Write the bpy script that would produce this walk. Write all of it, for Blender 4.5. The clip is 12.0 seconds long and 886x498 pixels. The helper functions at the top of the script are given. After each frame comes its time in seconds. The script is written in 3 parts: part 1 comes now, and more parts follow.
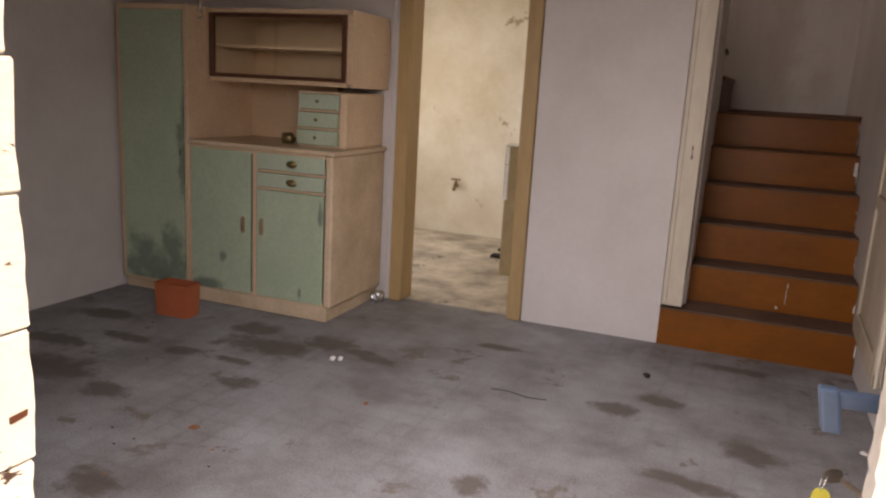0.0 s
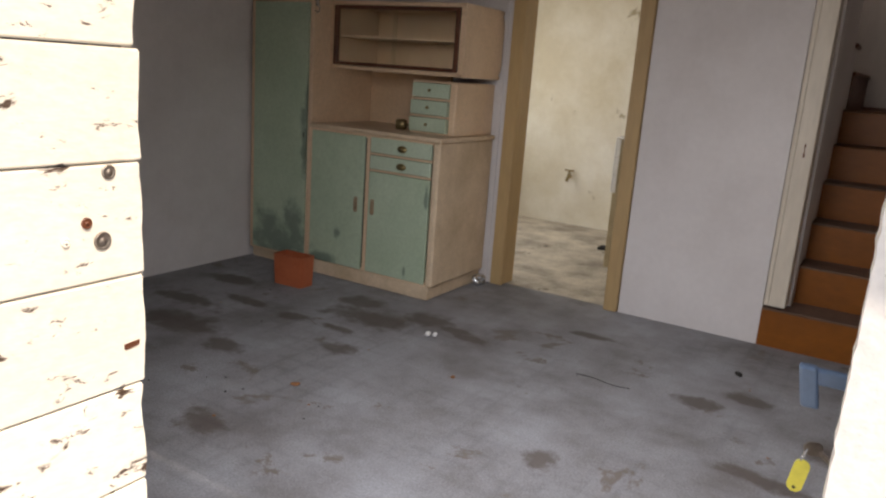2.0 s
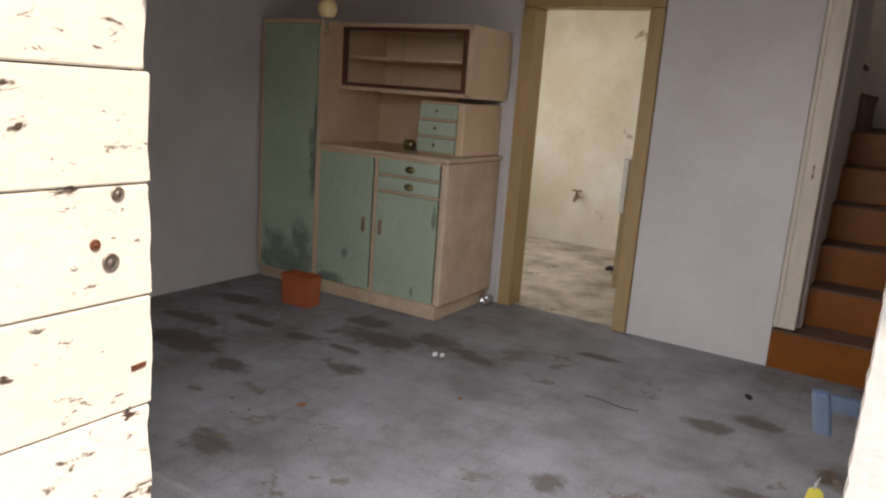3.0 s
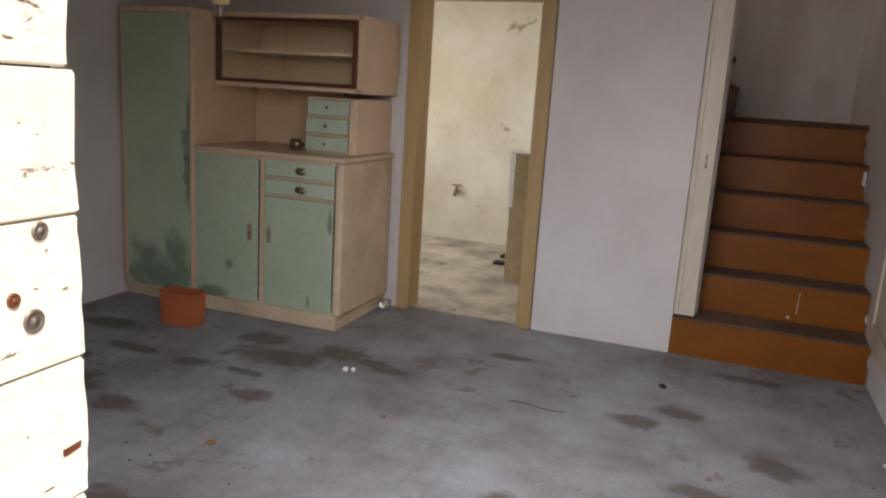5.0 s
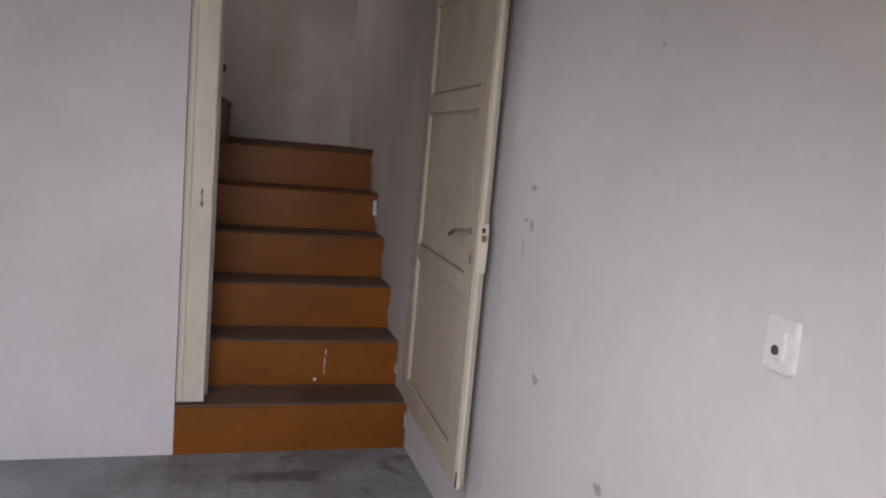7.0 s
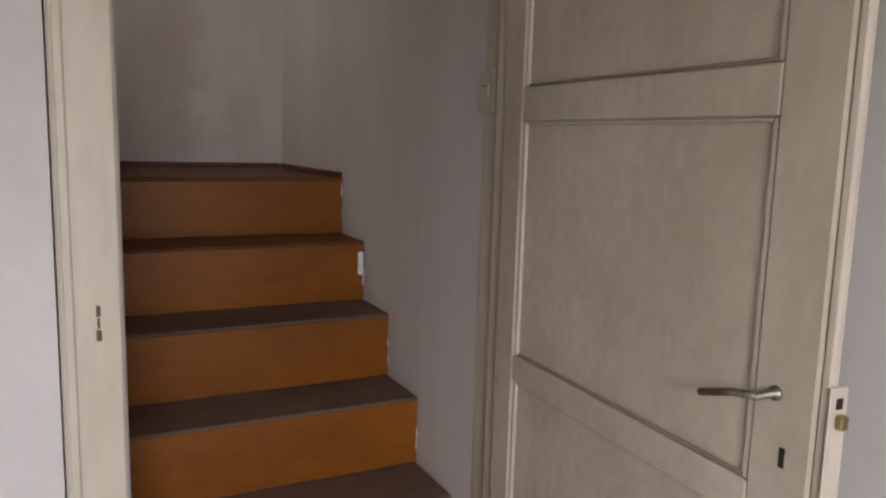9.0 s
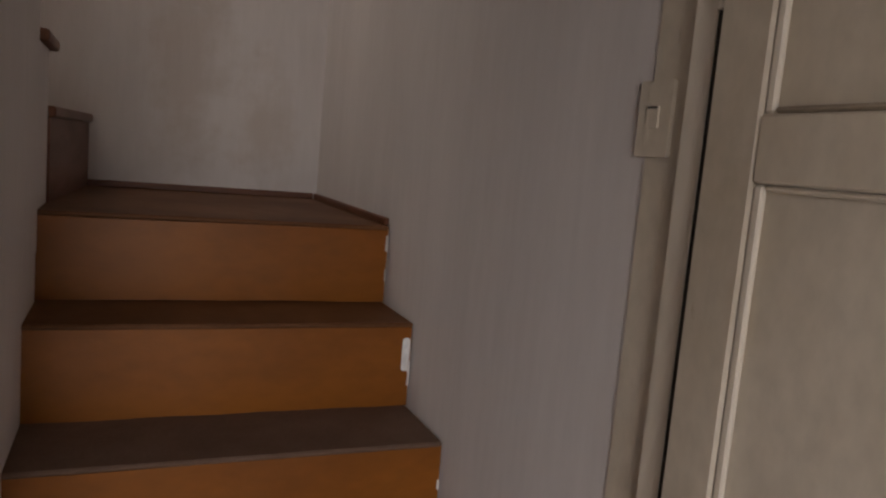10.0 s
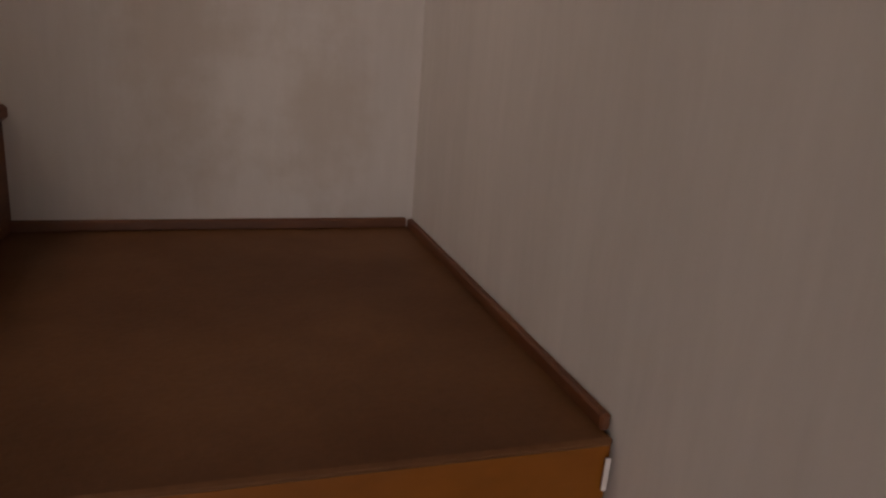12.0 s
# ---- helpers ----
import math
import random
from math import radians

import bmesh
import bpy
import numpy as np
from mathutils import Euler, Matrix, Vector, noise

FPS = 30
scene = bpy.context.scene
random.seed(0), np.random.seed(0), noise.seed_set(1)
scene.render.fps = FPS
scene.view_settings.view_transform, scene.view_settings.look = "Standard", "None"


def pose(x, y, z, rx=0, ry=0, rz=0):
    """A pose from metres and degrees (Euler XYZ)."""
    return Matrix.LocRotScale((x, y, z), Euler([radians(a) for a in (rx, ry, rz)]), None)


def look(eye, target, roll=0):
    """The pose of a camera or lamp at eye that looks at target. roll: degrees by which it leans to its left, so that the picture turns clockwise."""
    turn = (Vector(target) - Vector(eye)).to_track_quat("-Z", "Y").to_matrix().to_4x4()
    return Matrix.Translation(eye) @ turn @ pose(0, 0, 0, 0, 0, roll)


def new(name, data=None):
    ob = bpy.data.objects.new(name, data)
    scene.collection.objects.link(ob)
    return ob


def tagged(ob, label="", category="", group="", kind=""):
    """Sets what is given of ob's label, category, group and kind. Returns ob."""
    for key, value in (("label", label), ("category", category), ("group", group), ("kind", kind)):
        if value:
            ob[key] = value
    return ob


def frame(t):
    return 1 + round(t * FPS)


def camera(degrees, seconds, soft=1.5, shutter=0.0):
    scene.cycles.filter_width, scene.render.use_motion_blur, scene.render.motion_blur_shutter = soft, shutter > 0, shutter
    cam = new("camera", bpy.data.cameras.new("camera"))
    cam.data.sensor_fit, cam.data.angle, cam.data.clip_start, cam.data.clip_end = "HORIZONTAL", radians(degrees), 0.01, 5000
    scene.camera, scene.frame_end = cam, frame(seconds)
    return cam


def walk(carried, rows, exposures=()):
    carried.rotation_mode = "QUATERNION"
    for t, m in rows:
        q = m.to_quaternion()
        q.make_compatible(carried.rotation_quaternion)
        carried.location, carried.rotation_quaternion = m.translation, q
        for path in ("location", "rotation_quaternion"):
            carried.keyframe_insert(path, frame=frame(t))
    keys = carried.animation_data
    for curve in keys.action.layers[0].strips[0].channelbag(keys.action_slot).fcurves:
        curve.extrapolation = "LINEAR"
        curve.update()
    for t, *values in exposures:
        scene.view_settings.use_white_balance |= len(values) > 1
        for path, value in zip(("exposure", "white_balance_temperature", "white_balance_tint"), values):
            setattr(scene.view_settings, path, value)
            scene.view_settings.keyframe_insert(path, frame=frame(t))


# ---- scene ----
cam = camera(61.3, 12.0, soft=2.3)
PATH = [
    (0, (0.314, -4.25, 1.339), (-0.393, -2.425, 0.925), 3.2),
    (0.5, (0.485, -4.297, 1.337), (-0.571, -2.699, 0.762), 2.9),
    (1, (0.514, -4.325, 1.335), (-0.415, -2.638, 0.795), 3.4),
    (1.5, (0.52, -4.333, 1.338), (-0.449, -2.659, 0.829), 3.7),
    (2, (0.513, -4.33, 1.354), (-0.486, -2.66, 0.893), 4.2),
    (2.5, (0.511, -4.329, 1.362), (-0.515, -2.663, 0.949), 4.2),
    (4.5, (0.386, -4.277, 1.344), (-0.541, -2.558, 0.913), 4.3),
    (5, (0.156, -4.251, 1.353), (-0.514, -2.411, 0.948), 3.6),
    (5.5, (0.069, -4.223, 1.371), (-0.403, -2.318, 0.986), 4.1),
    (6, (0.110, -3.900, 1.345), (0.022, -1.933, 0.994), 5.3),
    (6.5, (0.159, -3.529, 1.353), (0.508, -1.579, 1.081), 6.3),
    (8.5, (-0.061, -1.967, 1.43), (0.783, -0.182, 1.113), 2.3),
    (9, (0.022, -1.571, 1.456), (0.921, 0.192, 1.168), 1.6),
    (9.5, (0.181, -1.139, 1.476), (0.942, 0.682, 1.156), 3.8),
    (10, (0.324, -0.752, 1.501), (1.103, 1.075, 1.26), 5.0),
    (10.5, (0.444, -0.354, 1.478), (0.947, 1.567, 1.237), 4.4),
    (11, (0.552, -0.105, 1.497), (0.981, 1.837, 1.286), 1.6),
    (11.5, (0.542, 0.275, 1.549), (1.002, 2.188, 1.19), 2.9),
    (12, (0.542, 0.548, 1.747), (1.156, 2.363, 1.172), 4.3),
]
EXPOSURES = [(0.0, 0.6, 8200, 25), (0.5, 0.75, 7300, 16), (2.5, 0.4, 7350, 17), (4.5, 0.4, 7400, 18), (5.0, 0.6, 7300, 18), (5.5, 0.85, 7000, 17), (6.0, 0.78, 6700, 17), (6.5, 0.68, 6750, 18), (8.5, 1.35, 6900, 15), (9.5, 1.2, 7300, 17), (10.5, 1.3, 7500, 19), (11.0, 1.25, 7800, 20), (12.0, 1.35, 8200, 24)]
walk(cam, [(t, look(eye, target, roll)) for t, eye, target, roll in PATH], EXPOSURES)

# ---- world, sun, exposure ----
SUN_AZ, SUN_EL = 116.0, 60.0   # azimuth from north (+y) towards +x
world = bpy.data.worlds.new("world")
scene.world = world
world.use_nodes = True
wn, wl = world.node_tree.nodes, world.node_tree.links
sky = wn.new("ShaderNodeTexSky")
sky.sky_type, sky.sun_disc = "NISHITA", False
sky.sun_elevation, sky.sun_rotation = radians(SUN_EL), radians(SUN_AZ)
wl.new(sky.outputs[0], wn["Background"].inputs[0])
wn["Background"].inputs[1].default_value = 0.15
sun_data = bpy.data.lights.new("sun", "SUN")
sun_data.energy, sun_data.angle, sun_data.color = 5.0, radians(0.5), (1.0, 0.95, 0.86)
sun = new("sun", sun_data)
sx, sy, sz = math.sin(radians(SUN_AZ)) * math.cos(radians(SUN_EL)), math.cos(radians(SUN_AZ)) * math.cos(radians(SUN_EL)), math.sin(radians(SUN_EL))
sun.matrix_world = look((sx * 20, sy * 20, sz * 20), (0, 0, 0))


def window_light(name, eye, target, w, h, watts, color=(0.86, 0.93, 1.0), spread=180):
    d = bpy.data.lights.new(name, "AREA")
    d.shape, d.size, d.size_y, d.energy, d.color = "RECTANGLE", w, h, watts, color
    d.spread = radians(spread)
    ob = new(name, d)
    ob.matrix_world = look(eye, target)
    return ob


window_light("window_light", (-3.30, 1.25, 1.5), (-1.2, 1.25, 0.6), 1.0, 1.2, 16)
window_light("window_light", (-0.74, 1.72, 3.3), (0.6, 1.72, 2.2), 0.7, 0.9, 2.3, (1.0, 0.92, 0.80))
window_light("doorway_light", (-0.38, -3.14, 1.75), (-0.32, -2.00, 0.40), 0.9, 0.6, 18, (0.84, 0.91, 1.0), 124)

# ---- materials ----


def shade(name, base, second, rough=0.7, big=1.2, spots=None, spot_amount=0.0, spot_scale=9.0, bump=0.15, fine=90.0, stretch=(1, 1, 1), metal=0.0, mix=1.0, per_object=0.0, coat=0.0, grain=0.065):
    """A procedural surface: two tones at a large scale, grain, optional worn spots, and fine relief."""
    m = bpy.data.materials.new(name)
    m.use_nodes = True
    n, l = m.node_tree.nodes, m.node_tree.links
    b = n["Principled BSDF"]
    tc = n.new("ShaderNodeTexCoord")
    mp = n.new("ShaderNodeMapping")
    mp.inputs["Scale"].default_value = stretch
    geo = n.new("ShaderNodeNewGeometry")
    l.new(geo.outputs["Position"], mp.inputs[0])
    n1 = n.new("ShaderNodeTexNoise")
    n1.inputs["Scale"].default_value, n1.inputs["Detail"].default_value, n1.inputs["Roughness"].default_value = big, 6, 0.62
    l.new(mp.outputs[0], n1.inputs["Vector"])
    r1 = n.new("ShaderNodeMapRange")
    r1.inputs[1].default_value, r1.inputs[2].default_value, r1.inputs[4].default_value = 0.36, 0.66, mix
    l.new(n1.outputs[0], r1.inputs[0])
    c1 = n.new("ShaderNodeMix")
    c1.data_type = "RGBA"
    c1.inputs[6].default_value, c1.inputs[7].default_value = (*base, 1), (*second, 1)
    l.new(r1.outputs[0], c1.inputs[0])
    out = c1.outputs[2]
    n2 = n.new("ShaderNodeTexNoise")
    n2.inputs["Scale"].default_value, n2.inputs["Detail"].default_value = fine, 5
    l.new(mp.outputs[0], n2.inputs["Vector"])
    hv = n.new("ShaderNodeHueSaturation")
    r2 = n.new("ShaderNodeMapRange")
    r2.inputs[1].default_value, r2.inputs[2].default_value, r2.inputs[3].default_value, r2.inputs[4].default_value = 0.3, 0.7, 1 - grain, 1 + grain
    l.new(n2.outputs[0], r2.inputs[0])
    l.new(r2.outputs[0], hv.inputs["Value"])
    l.new(out, hv.inputs["Color"])
    out = hv.outputs[0]
    if per_object:
        oi = n.new("ShaderNodeObjectInfo")
        ro = n.new("ShaderNodeMapRange")
        ro.inputs[3].default_value, ro.inputs[4].default_value = 1 - per_object, 1 + per_object
        l.new(oi.outputs["Random"], ro.inputs[0])
        h2 = n.new("ShaderNodeHueSaturation")
        l.new(ro.outputs[0], h2.inputs["Value"])
        l.new(out, h2.inputs["Color"])
        out = h2.outputs[0]
    if spots:
        n3 = n.new("ShaderNodeTexNoise")
        n3.inputs["Scale"].default_value, n3.inputs["Detail"].default_value, n3.inputs["Roughness"].default_value = spot_scale, 8, 0.7
        n3.inputs["Distortion"].default_value = 0.4
        l.new(mp.outputs[0], n3.inputs["Vector"])
        r3 = n.new("ShaderNodeMapRange")
        r3.interpolation_type = "SMOOTHSTEP"
        edge = 0.72 - 0.25 * spot_amount
        r3.inputs[1].default_value, r3.inputs[2].default_value = edge, edge + 0.05
        l.new(n3.outputs[0], r3.inputs[0])
        c3 = n.new("ShaderNodeMix")
        c3.data_type = "RGBA"
        c3.inputs[7].default_value = (*spots, 1)
        l.new(out, c3.inputs[6])
        l.new(r3.outputs[0], c3.inputs[0])
        out = c3.outputs[2]
    l.new(out, b.inputs["Base Color"])
    b.inputs["Metallic"].default_value = metal
    b.inputs["Coat Weight"].default_value = coat
    rr = n.new("ShaderNodeMapRange")
    rr.inputs[3].default_value, rr.inputs[4].default_value = max(0.05, rough - 0.12), min(1, rough + 0.12)
    l.new(n1.outputs[0], rr.inputs[0])
    l.new(rr.outputs[0], b.inputs["Roughness"])
    add = n.new("ShaderNodeMath")
    add.operation = "ADD"
    l.new(n1.outputs[0], add.inputs[0])
    l.new(n2.outputs[0], add.inputs[1])
    bp = n.new("ShaderNodeBump")
    bp.inputs["Strength"].default_value, bp.inputs["Distance"].default_value = bump, 0.006
    l.new(add.outputs[0], bp.inputs["Height"])
    l.new(bp.outputs[0], b.inputs["Normal"])
    return m


def stained(m, places, color, strength=0.7, soft=0.35, ragged=5.0):
    """Adds blotches of their own ragged shape: (x, y, z, half width, half depth, half height)."""
    n, l = m.node_tree.nodes, m.node_tree.links
    b = n["Principled BSDF"]
    geo = n.new("ShaderNodeNewGeometry")
    nz = n.new("ShaderNodeTexNoise")
    nz.inputs["Scale"].default_value, nz.inputs["Detail"].default_value, nz.inputs["Roughness"].default_value = ragged, 7, 0.68
    l.new(geo.outputs["Position"], nz.inputs["Vector"])
    total = None
    for x, y, z, a, c, h in places:
        sub = n.new("ShaderNodeVectorMath")
        sub.operation = "SUBTRACT"
        sub.inputs[1].default_value = (x, y, z)
        l.new(geo.outputs["Position"], sub.inputs[0])
        div = n.new("ShaderNodeVectorMath")
        div.operation = "DIVIDE"
        div.inputs[1].default_value = (a, c, h)
        l.new(sub.outputs[0], div.inputs[0])
        ln = n.new("ShaderNodeVectorMath")
        ln.operation = "LENGTH"
        l.new(div.outputs[0], ln.inputs[0])
        off = n.new("ShaderNodeMath")
        off.operation = "MULTIPLY_ADD"
        off.inputs[1].default_value, off.inputs[2].default_value = -3.4, 1.7
        l.new(nz.outputs[0], off.inputs[0])
        sm = n.new("ShaderNodeMath")
        l.new(ln.outputs["Value"], sm.inputs[0])
        l.new(off.outputs[0], sm.inputs[1])
        mr = n.new("ShaderNodeMapRange")
        mr.interpolation_type = "SMOOTHSTEP"
        mr.inputs[1].default_value, mr.inputs[2].default_value = 0.9 - soft, 0.9 + soft
        mr.inputs[3].default_value, mr.inputs[4].default_value = strength, 0.0
        l.new(sm.outputs[0], mr.inputs[0])
        if total is None:
            total = mr.outputs[0]
        else:
            mx = n.new("ShaderNodeMath")
            mx.operation = "MAXIMUM"
            l.new(total, mx.inputs[0])
            l.new(mr.outputs[0], mx.inputs[1])
            total = mx.outputs[0]
    old = b.inputs["Base Color"].links[0].from_socket
    c = n.new("ShaderNodeMix")
    c.data_type = "RGBA"
    c.inputs[7].default_value = (*color, 1)
    l.new(old, c.inputs[6])
    l.new(total, c.inputs[0])
    l.new(c.outputs[2], b.inputs["Base Color"])
    return m


def traced(m, size, depth=0.14):
    """Faint worn lines of a square imprint in a floor."""
    n, l = m.node_tree.nodes, m.node_tree.links
    b = n["Principled BSDF"]
    geo = n.new("ShaderNodeNewGeometry")
    br = n.new("ShaderNodeTexBrick")
    br.offset, br.squash = 0.0, 1.0
    br.inputs["Color1"].default_value = br.inputs["Color2"].default_value = (1, 1, 1, 1)
    br.inputs["Mortar"].default_value = (0, 0, 0, 1)
    br.inputs["Scale"].default_value, br.inputs["Mortar Size"].default_value, br.inputs["Mortar Smooth"].default_value = 1.0, 0.022, 1.0
    br.inputs["Brick Width"].default_value, br.inputs["Row Height"].default_value = size, size
    l.new(geo.outputs["Position"], br.inputs["Vector"])
    nz = n.new("ShaderNodeTexNoise")
    nz.inputs["Scale"].default_value, nz.inputs["Detail"].default_value = 1.6, 5
    l.new(geo.outputs["Position"], nz.inputs["Vector"])
    worn = n.new("ShaderNodeMapRange")
    worn.inputs[1].default_value, worn.inputs[2].default_value, worn.inputs[4].default_value = 0.40, 0.62, depth * 2
    l.new(nz.outputs[0], worn.inputs[0])
    c = n.new("ShaderNodeMix")
    c.data_type, c.blend_type = "RGBA", "MULTIPLY"
    l.new(worn.outputs[0], c.inputs[0])
    l.new(b.inputs["Base Color"].links[0].from_socket, c.inputs[6])
    l.new(br.outputs["Color"], c.inputs[7])
    l.new(c.outputs[2], b.inputs["Base Color"])
    return m


def glass(name, rough=0.08):
    m = bpy.data.materials.new(name)
    m.use_nodes = True
    b = m.node_tree.nodes["Principled BSDF"]
    b.inputs["Base Color"].default_value = (0.93, 0.95, 0.92, 1)
    b.inputs["Roughness"].default_value, b.inputs["Transmission Weight"].default_value, b.inputs["IOR"].default_value = rough, 1.0, 1.12
    return m


PLASTER = shade("white_plaster", (0.71, 0.675, 0.665), (0.61, 0.57, 0.555), 0.9, 1.3, bump=0.02, fine=30, grain=0.02, spots=(0.52, 0.48, 0.46), spot_amount=-0.05, spot_scale=4)
PLASTER_RIGHT = stained(shade("marked_plaster", (0.70, 0.675, 0.675), (0.62, 0.595, 0.595), 0.9, 1.2, bump=0.02, fine=25, grain=0.02),
                        [(1.0, -1.165, 1.278, 0.03, 0.018, 0.010), (1.0, -1.175, 1.166, 0.03, 0.012, 0.016), (1.0, -1.13, 1.18, 0.03, 0.012, 0.006), (1.0, -1.125, 1.09, 0.03, 0.005, 0.03), (1.0, -1.3, 0.75, 0.03, 0.02, 0.015), (1.0, -1.7, 0.62, 0.03, 0.02, 0.015), (1.0, -1.75, 1.62, 0.03, 0.005, 0.005)], (0.22, 0.18, 0.17), 0.6, 0.35, 45.0)
PLASTER_STAIR = stained(shade("stair_plaster", (0.68, 0.64, 0.62), (0.60, 0.56, 0.54), 0.7, 1.1, bump=0.13, fine=22, grain=0.025, stretch=(2.2, 2.2, 0.35)),
                        [(0.5, 2.14, 1.75, 0.12, 0.05, 0.35), (0.78, 2.14, 1.55, 0.1, 0.05, 0.2)], (0.50, 0.42, 0.36), 0.5, 0.6)
PLASTER_OLD = shade("mouldy_plaster", (0.80, 0.76, 0.65), (0.63, 0.56, 0.41), 0.9, 1.5, bump=0.08, fine=30, grain=0.02, spots=(0.38, 0.31, 0.19), spot_amount=0.36, spot_scale=2.4)
FLOOR = stained(shade("stained_concrete", (0.30, 0.303, 0.322), (0.175, 0.165, 0.165), 0.85, 2.3, bump=0.45, fine=120, spots=(0.17, 0.145, 0.13), spot_amount=0.5, spot_scale=3.0, grain=0.2),
                [(-1.556, -0.953, 0, 0.15, 0.11, 1), (-1.40, -1.00, 0, 0.14, 0.045, 1), (-1.246, -1.051, 0, 0.13, 0.05, 1), (-1.822, -1.147, 0, 0.26, 0.13, 1), (-2.0, -0.95, 0, 0.16, 0.10, 1),
                 (-1.683, -1.625, 0, 0.13, 0.07, 1), (-2.149, -1.404, 0, 0.11, 0.06, 1), (-1.854, -1.399, 0, 0.10, 0.04, 1), (-0.053, -1.05, 0, 0.11, 0.065, 1), (0.105, -0.878, 0, 0.11, 0.06, 1), (0.484, -1.239, 0, 0.11, 0.09, 1),
                 (-2.478, -1.867, 0, 0.26, 0.12, 1), (-2.80, -1.60, 0, 0.25, 0.10, 1), (-2.092, -1.954, 0, 0.12, 0.07, 1), (-0.42, -1.969, 0, 0.06, 0.08, 1), (-1.582, -2.545, 0, 0.14, 0.07, 1), (-2.5, -1.40, 0, 0.18, 0.05, 1), (-2.9, -1.15, 0, 0.22, 0.08, 1), (0.45, -0.25, 0, 0.18, 0.05, 1), (0.30, -1.6, 0, 0.16, 0.06, 1), (-0.75, -0.55, 0, 0.12, 0.04, 1)],
                (0.105, 0.085, 0.073), 0.85)
traced(FLOOR, 0.11, 0.06)
FLOOR_BACK = shade("pale_worn_concrete", (0.62, 0.56, 0.45), (0.27, 0.23, 0.18), 0.7, 3.2, bump=0.4, fine=80, spots=(0.13, 0.10, 0.075), spot_amount=0.42, spot_scale=4.5, grain=0.2)
TAN = shade("ochre_door_paint", (0.50, 0.345, 0.165), (0.43, 0.29, 0.14), 0.5, 3, bump=0.12, fine=40, stretch=(1, 1, 0.15), spots=(0.30, 0.2, 0.1), spot_amount=-0.02, spot_scale=8)
CREAM = shade("yellowed_white_paint", (0.68, 0.61, 0.51), (0.56, 0.49, 0.39), 0.5, 2.8, bump=0.12, fine=35, stretch=(1, 1, 0.25), spots=(0.36, 0.29, 0.2), spot_amount=-0.12, spot_scale=9)
LEAF_PAINT = shade("grimy_white_paint", (0.61, 0.54, 0.44), (0.46, 0.39, 0.30), 0.5, 2.6, bump=0.05, fine=45, stretch=(1, 1, 0.7), spots=(0.36, 0.28, 0.2), spot_amount=0.14, spot_scale=6)
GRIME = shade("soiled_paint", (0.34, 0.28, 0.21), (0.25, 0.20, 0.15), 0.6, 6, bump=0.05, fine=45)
PEACH = shade("peach_paint", (0.76, 0.57, 0.39), (0.68, 0.49, 0.32), 0.42, 3, bump=0.08, fine=50, spots=(0.40, 0.26, 0.16), spot_amount=-0.06, spot_scale=7)
PEACH_WORN = shade("worn_peach_board", (0.70, 0.55, 0.39), (0.54, 0.41, 0.27), 0.6, 4, bump=0.2, fine=60, spots=(0.36, 0.25, 0.16), spot_amount=0.12, spot_scale=6)
GREEN = stained(shade("mint_green_paint", (0.46, 0.56, 0.42), (0.40, 0.50, 0.36), 0.4, 2.5, bump=0.08, fine=50, spots=(0.2, 0.26, 0.18), spot_amount=-0.1, spot_scale=8),
                [(-2.98, -0.67, 0.16, 0.3, 0.1, 0.14), (-2.85, -0.67, 0.30, 0.1, 0.1, 0.12), (-2.77, -0.67, 0.85, 0.03, 0.1, 0.2), (-2.76, -0.67, 1.1, 0.02, 0.1, 0.2), (-2.79, -0.67, 0.97, 0.035, 0.1, 0.10), (-3.1, -0.67, 0.22, 0.12, 0.1, 0.14), (-2.48, -0.67, 0.30, 0.03, 0.1, 0.03), (-2.60, -0.67, 0.12, 0.14, 0.1, 0.04), (-1.82, -0.67, 0.62, 0.012, 0.1, 0.06), (-1.95, -0.67, 0.14, 0.012, 0.1, 0.04)], (0.10, 0.14, 0.115), 0.7, 0.5)
GREEN_PALE = shade("pale_green_paint", (0.48, 0.57, 0.44), (0.43, 0.52, 0.39), 0.42, 4, bump=0.08, fine=60)
PULL = shade("rubbed_pull", (0.40, 0.30, 0.20), (0.22, 0.15, 0.09), 0.5, 18, bump=0.2)
BROWN = shade("dark_brown_frame", (0.13, 0.045, 0.02), (0.09, 0.03, 0.015), 0.4, 5, bump=0.08)
RISER = shade("ochre_riser_paint", (0.26, 0.083, 0.010), (0.18, 0.055, 0.007), 0.42, 3.0, bump=0.1, fine=35, stretch=(0.5, 1, 1), spots=(0.24, 0.10, 0.035), spot_amount=0.0, spot_scale=5, per_object=0.06)
TREAD = shade("dusty_tread", (0.17, 0.105, 0.075), (0.115, 0.066, 0.045), 0.7, 3, bump=0.25, fine=90, spots=(0.22, 0.18, 0.15), spot_amount=0.1, spot_scale=6)
TREAD_UP = shade("reddish_brown_tread", (0.16, 0.068, 0.026), (0.11, 0.043, 0.016), 0.6, 2.5, bump=0.15, fine=90, spots=(0.17, 0.11, 0.08), spot_amount=0.05, spot_scale=6)
for m_dull in (RISER, TREAD, TREAD_UP):
    m_dull.node_tree.nodes["Principled BSDF"].inputs["Specular IOR Level"].default_value = 0.28
SKIRT = shade("dark_stained_wood", (0.16, 0.050, 0.018), (0.10, 0.031, 0.011), 0.45, 3, bump=0.12, stretch=(1, 1, 4))
PLANK = shade("flaking_cream_paint", (0.85, 0.79, 0.68), (0.81, 0.74, 0.62), 0.55, 3, bump=0.2, fine=60, stretch=(1, 0.55, 1.4), spots=(0.07, 0.04, 0.025), spot_amount=0.50, spot_scale=21, per_object=0.04)
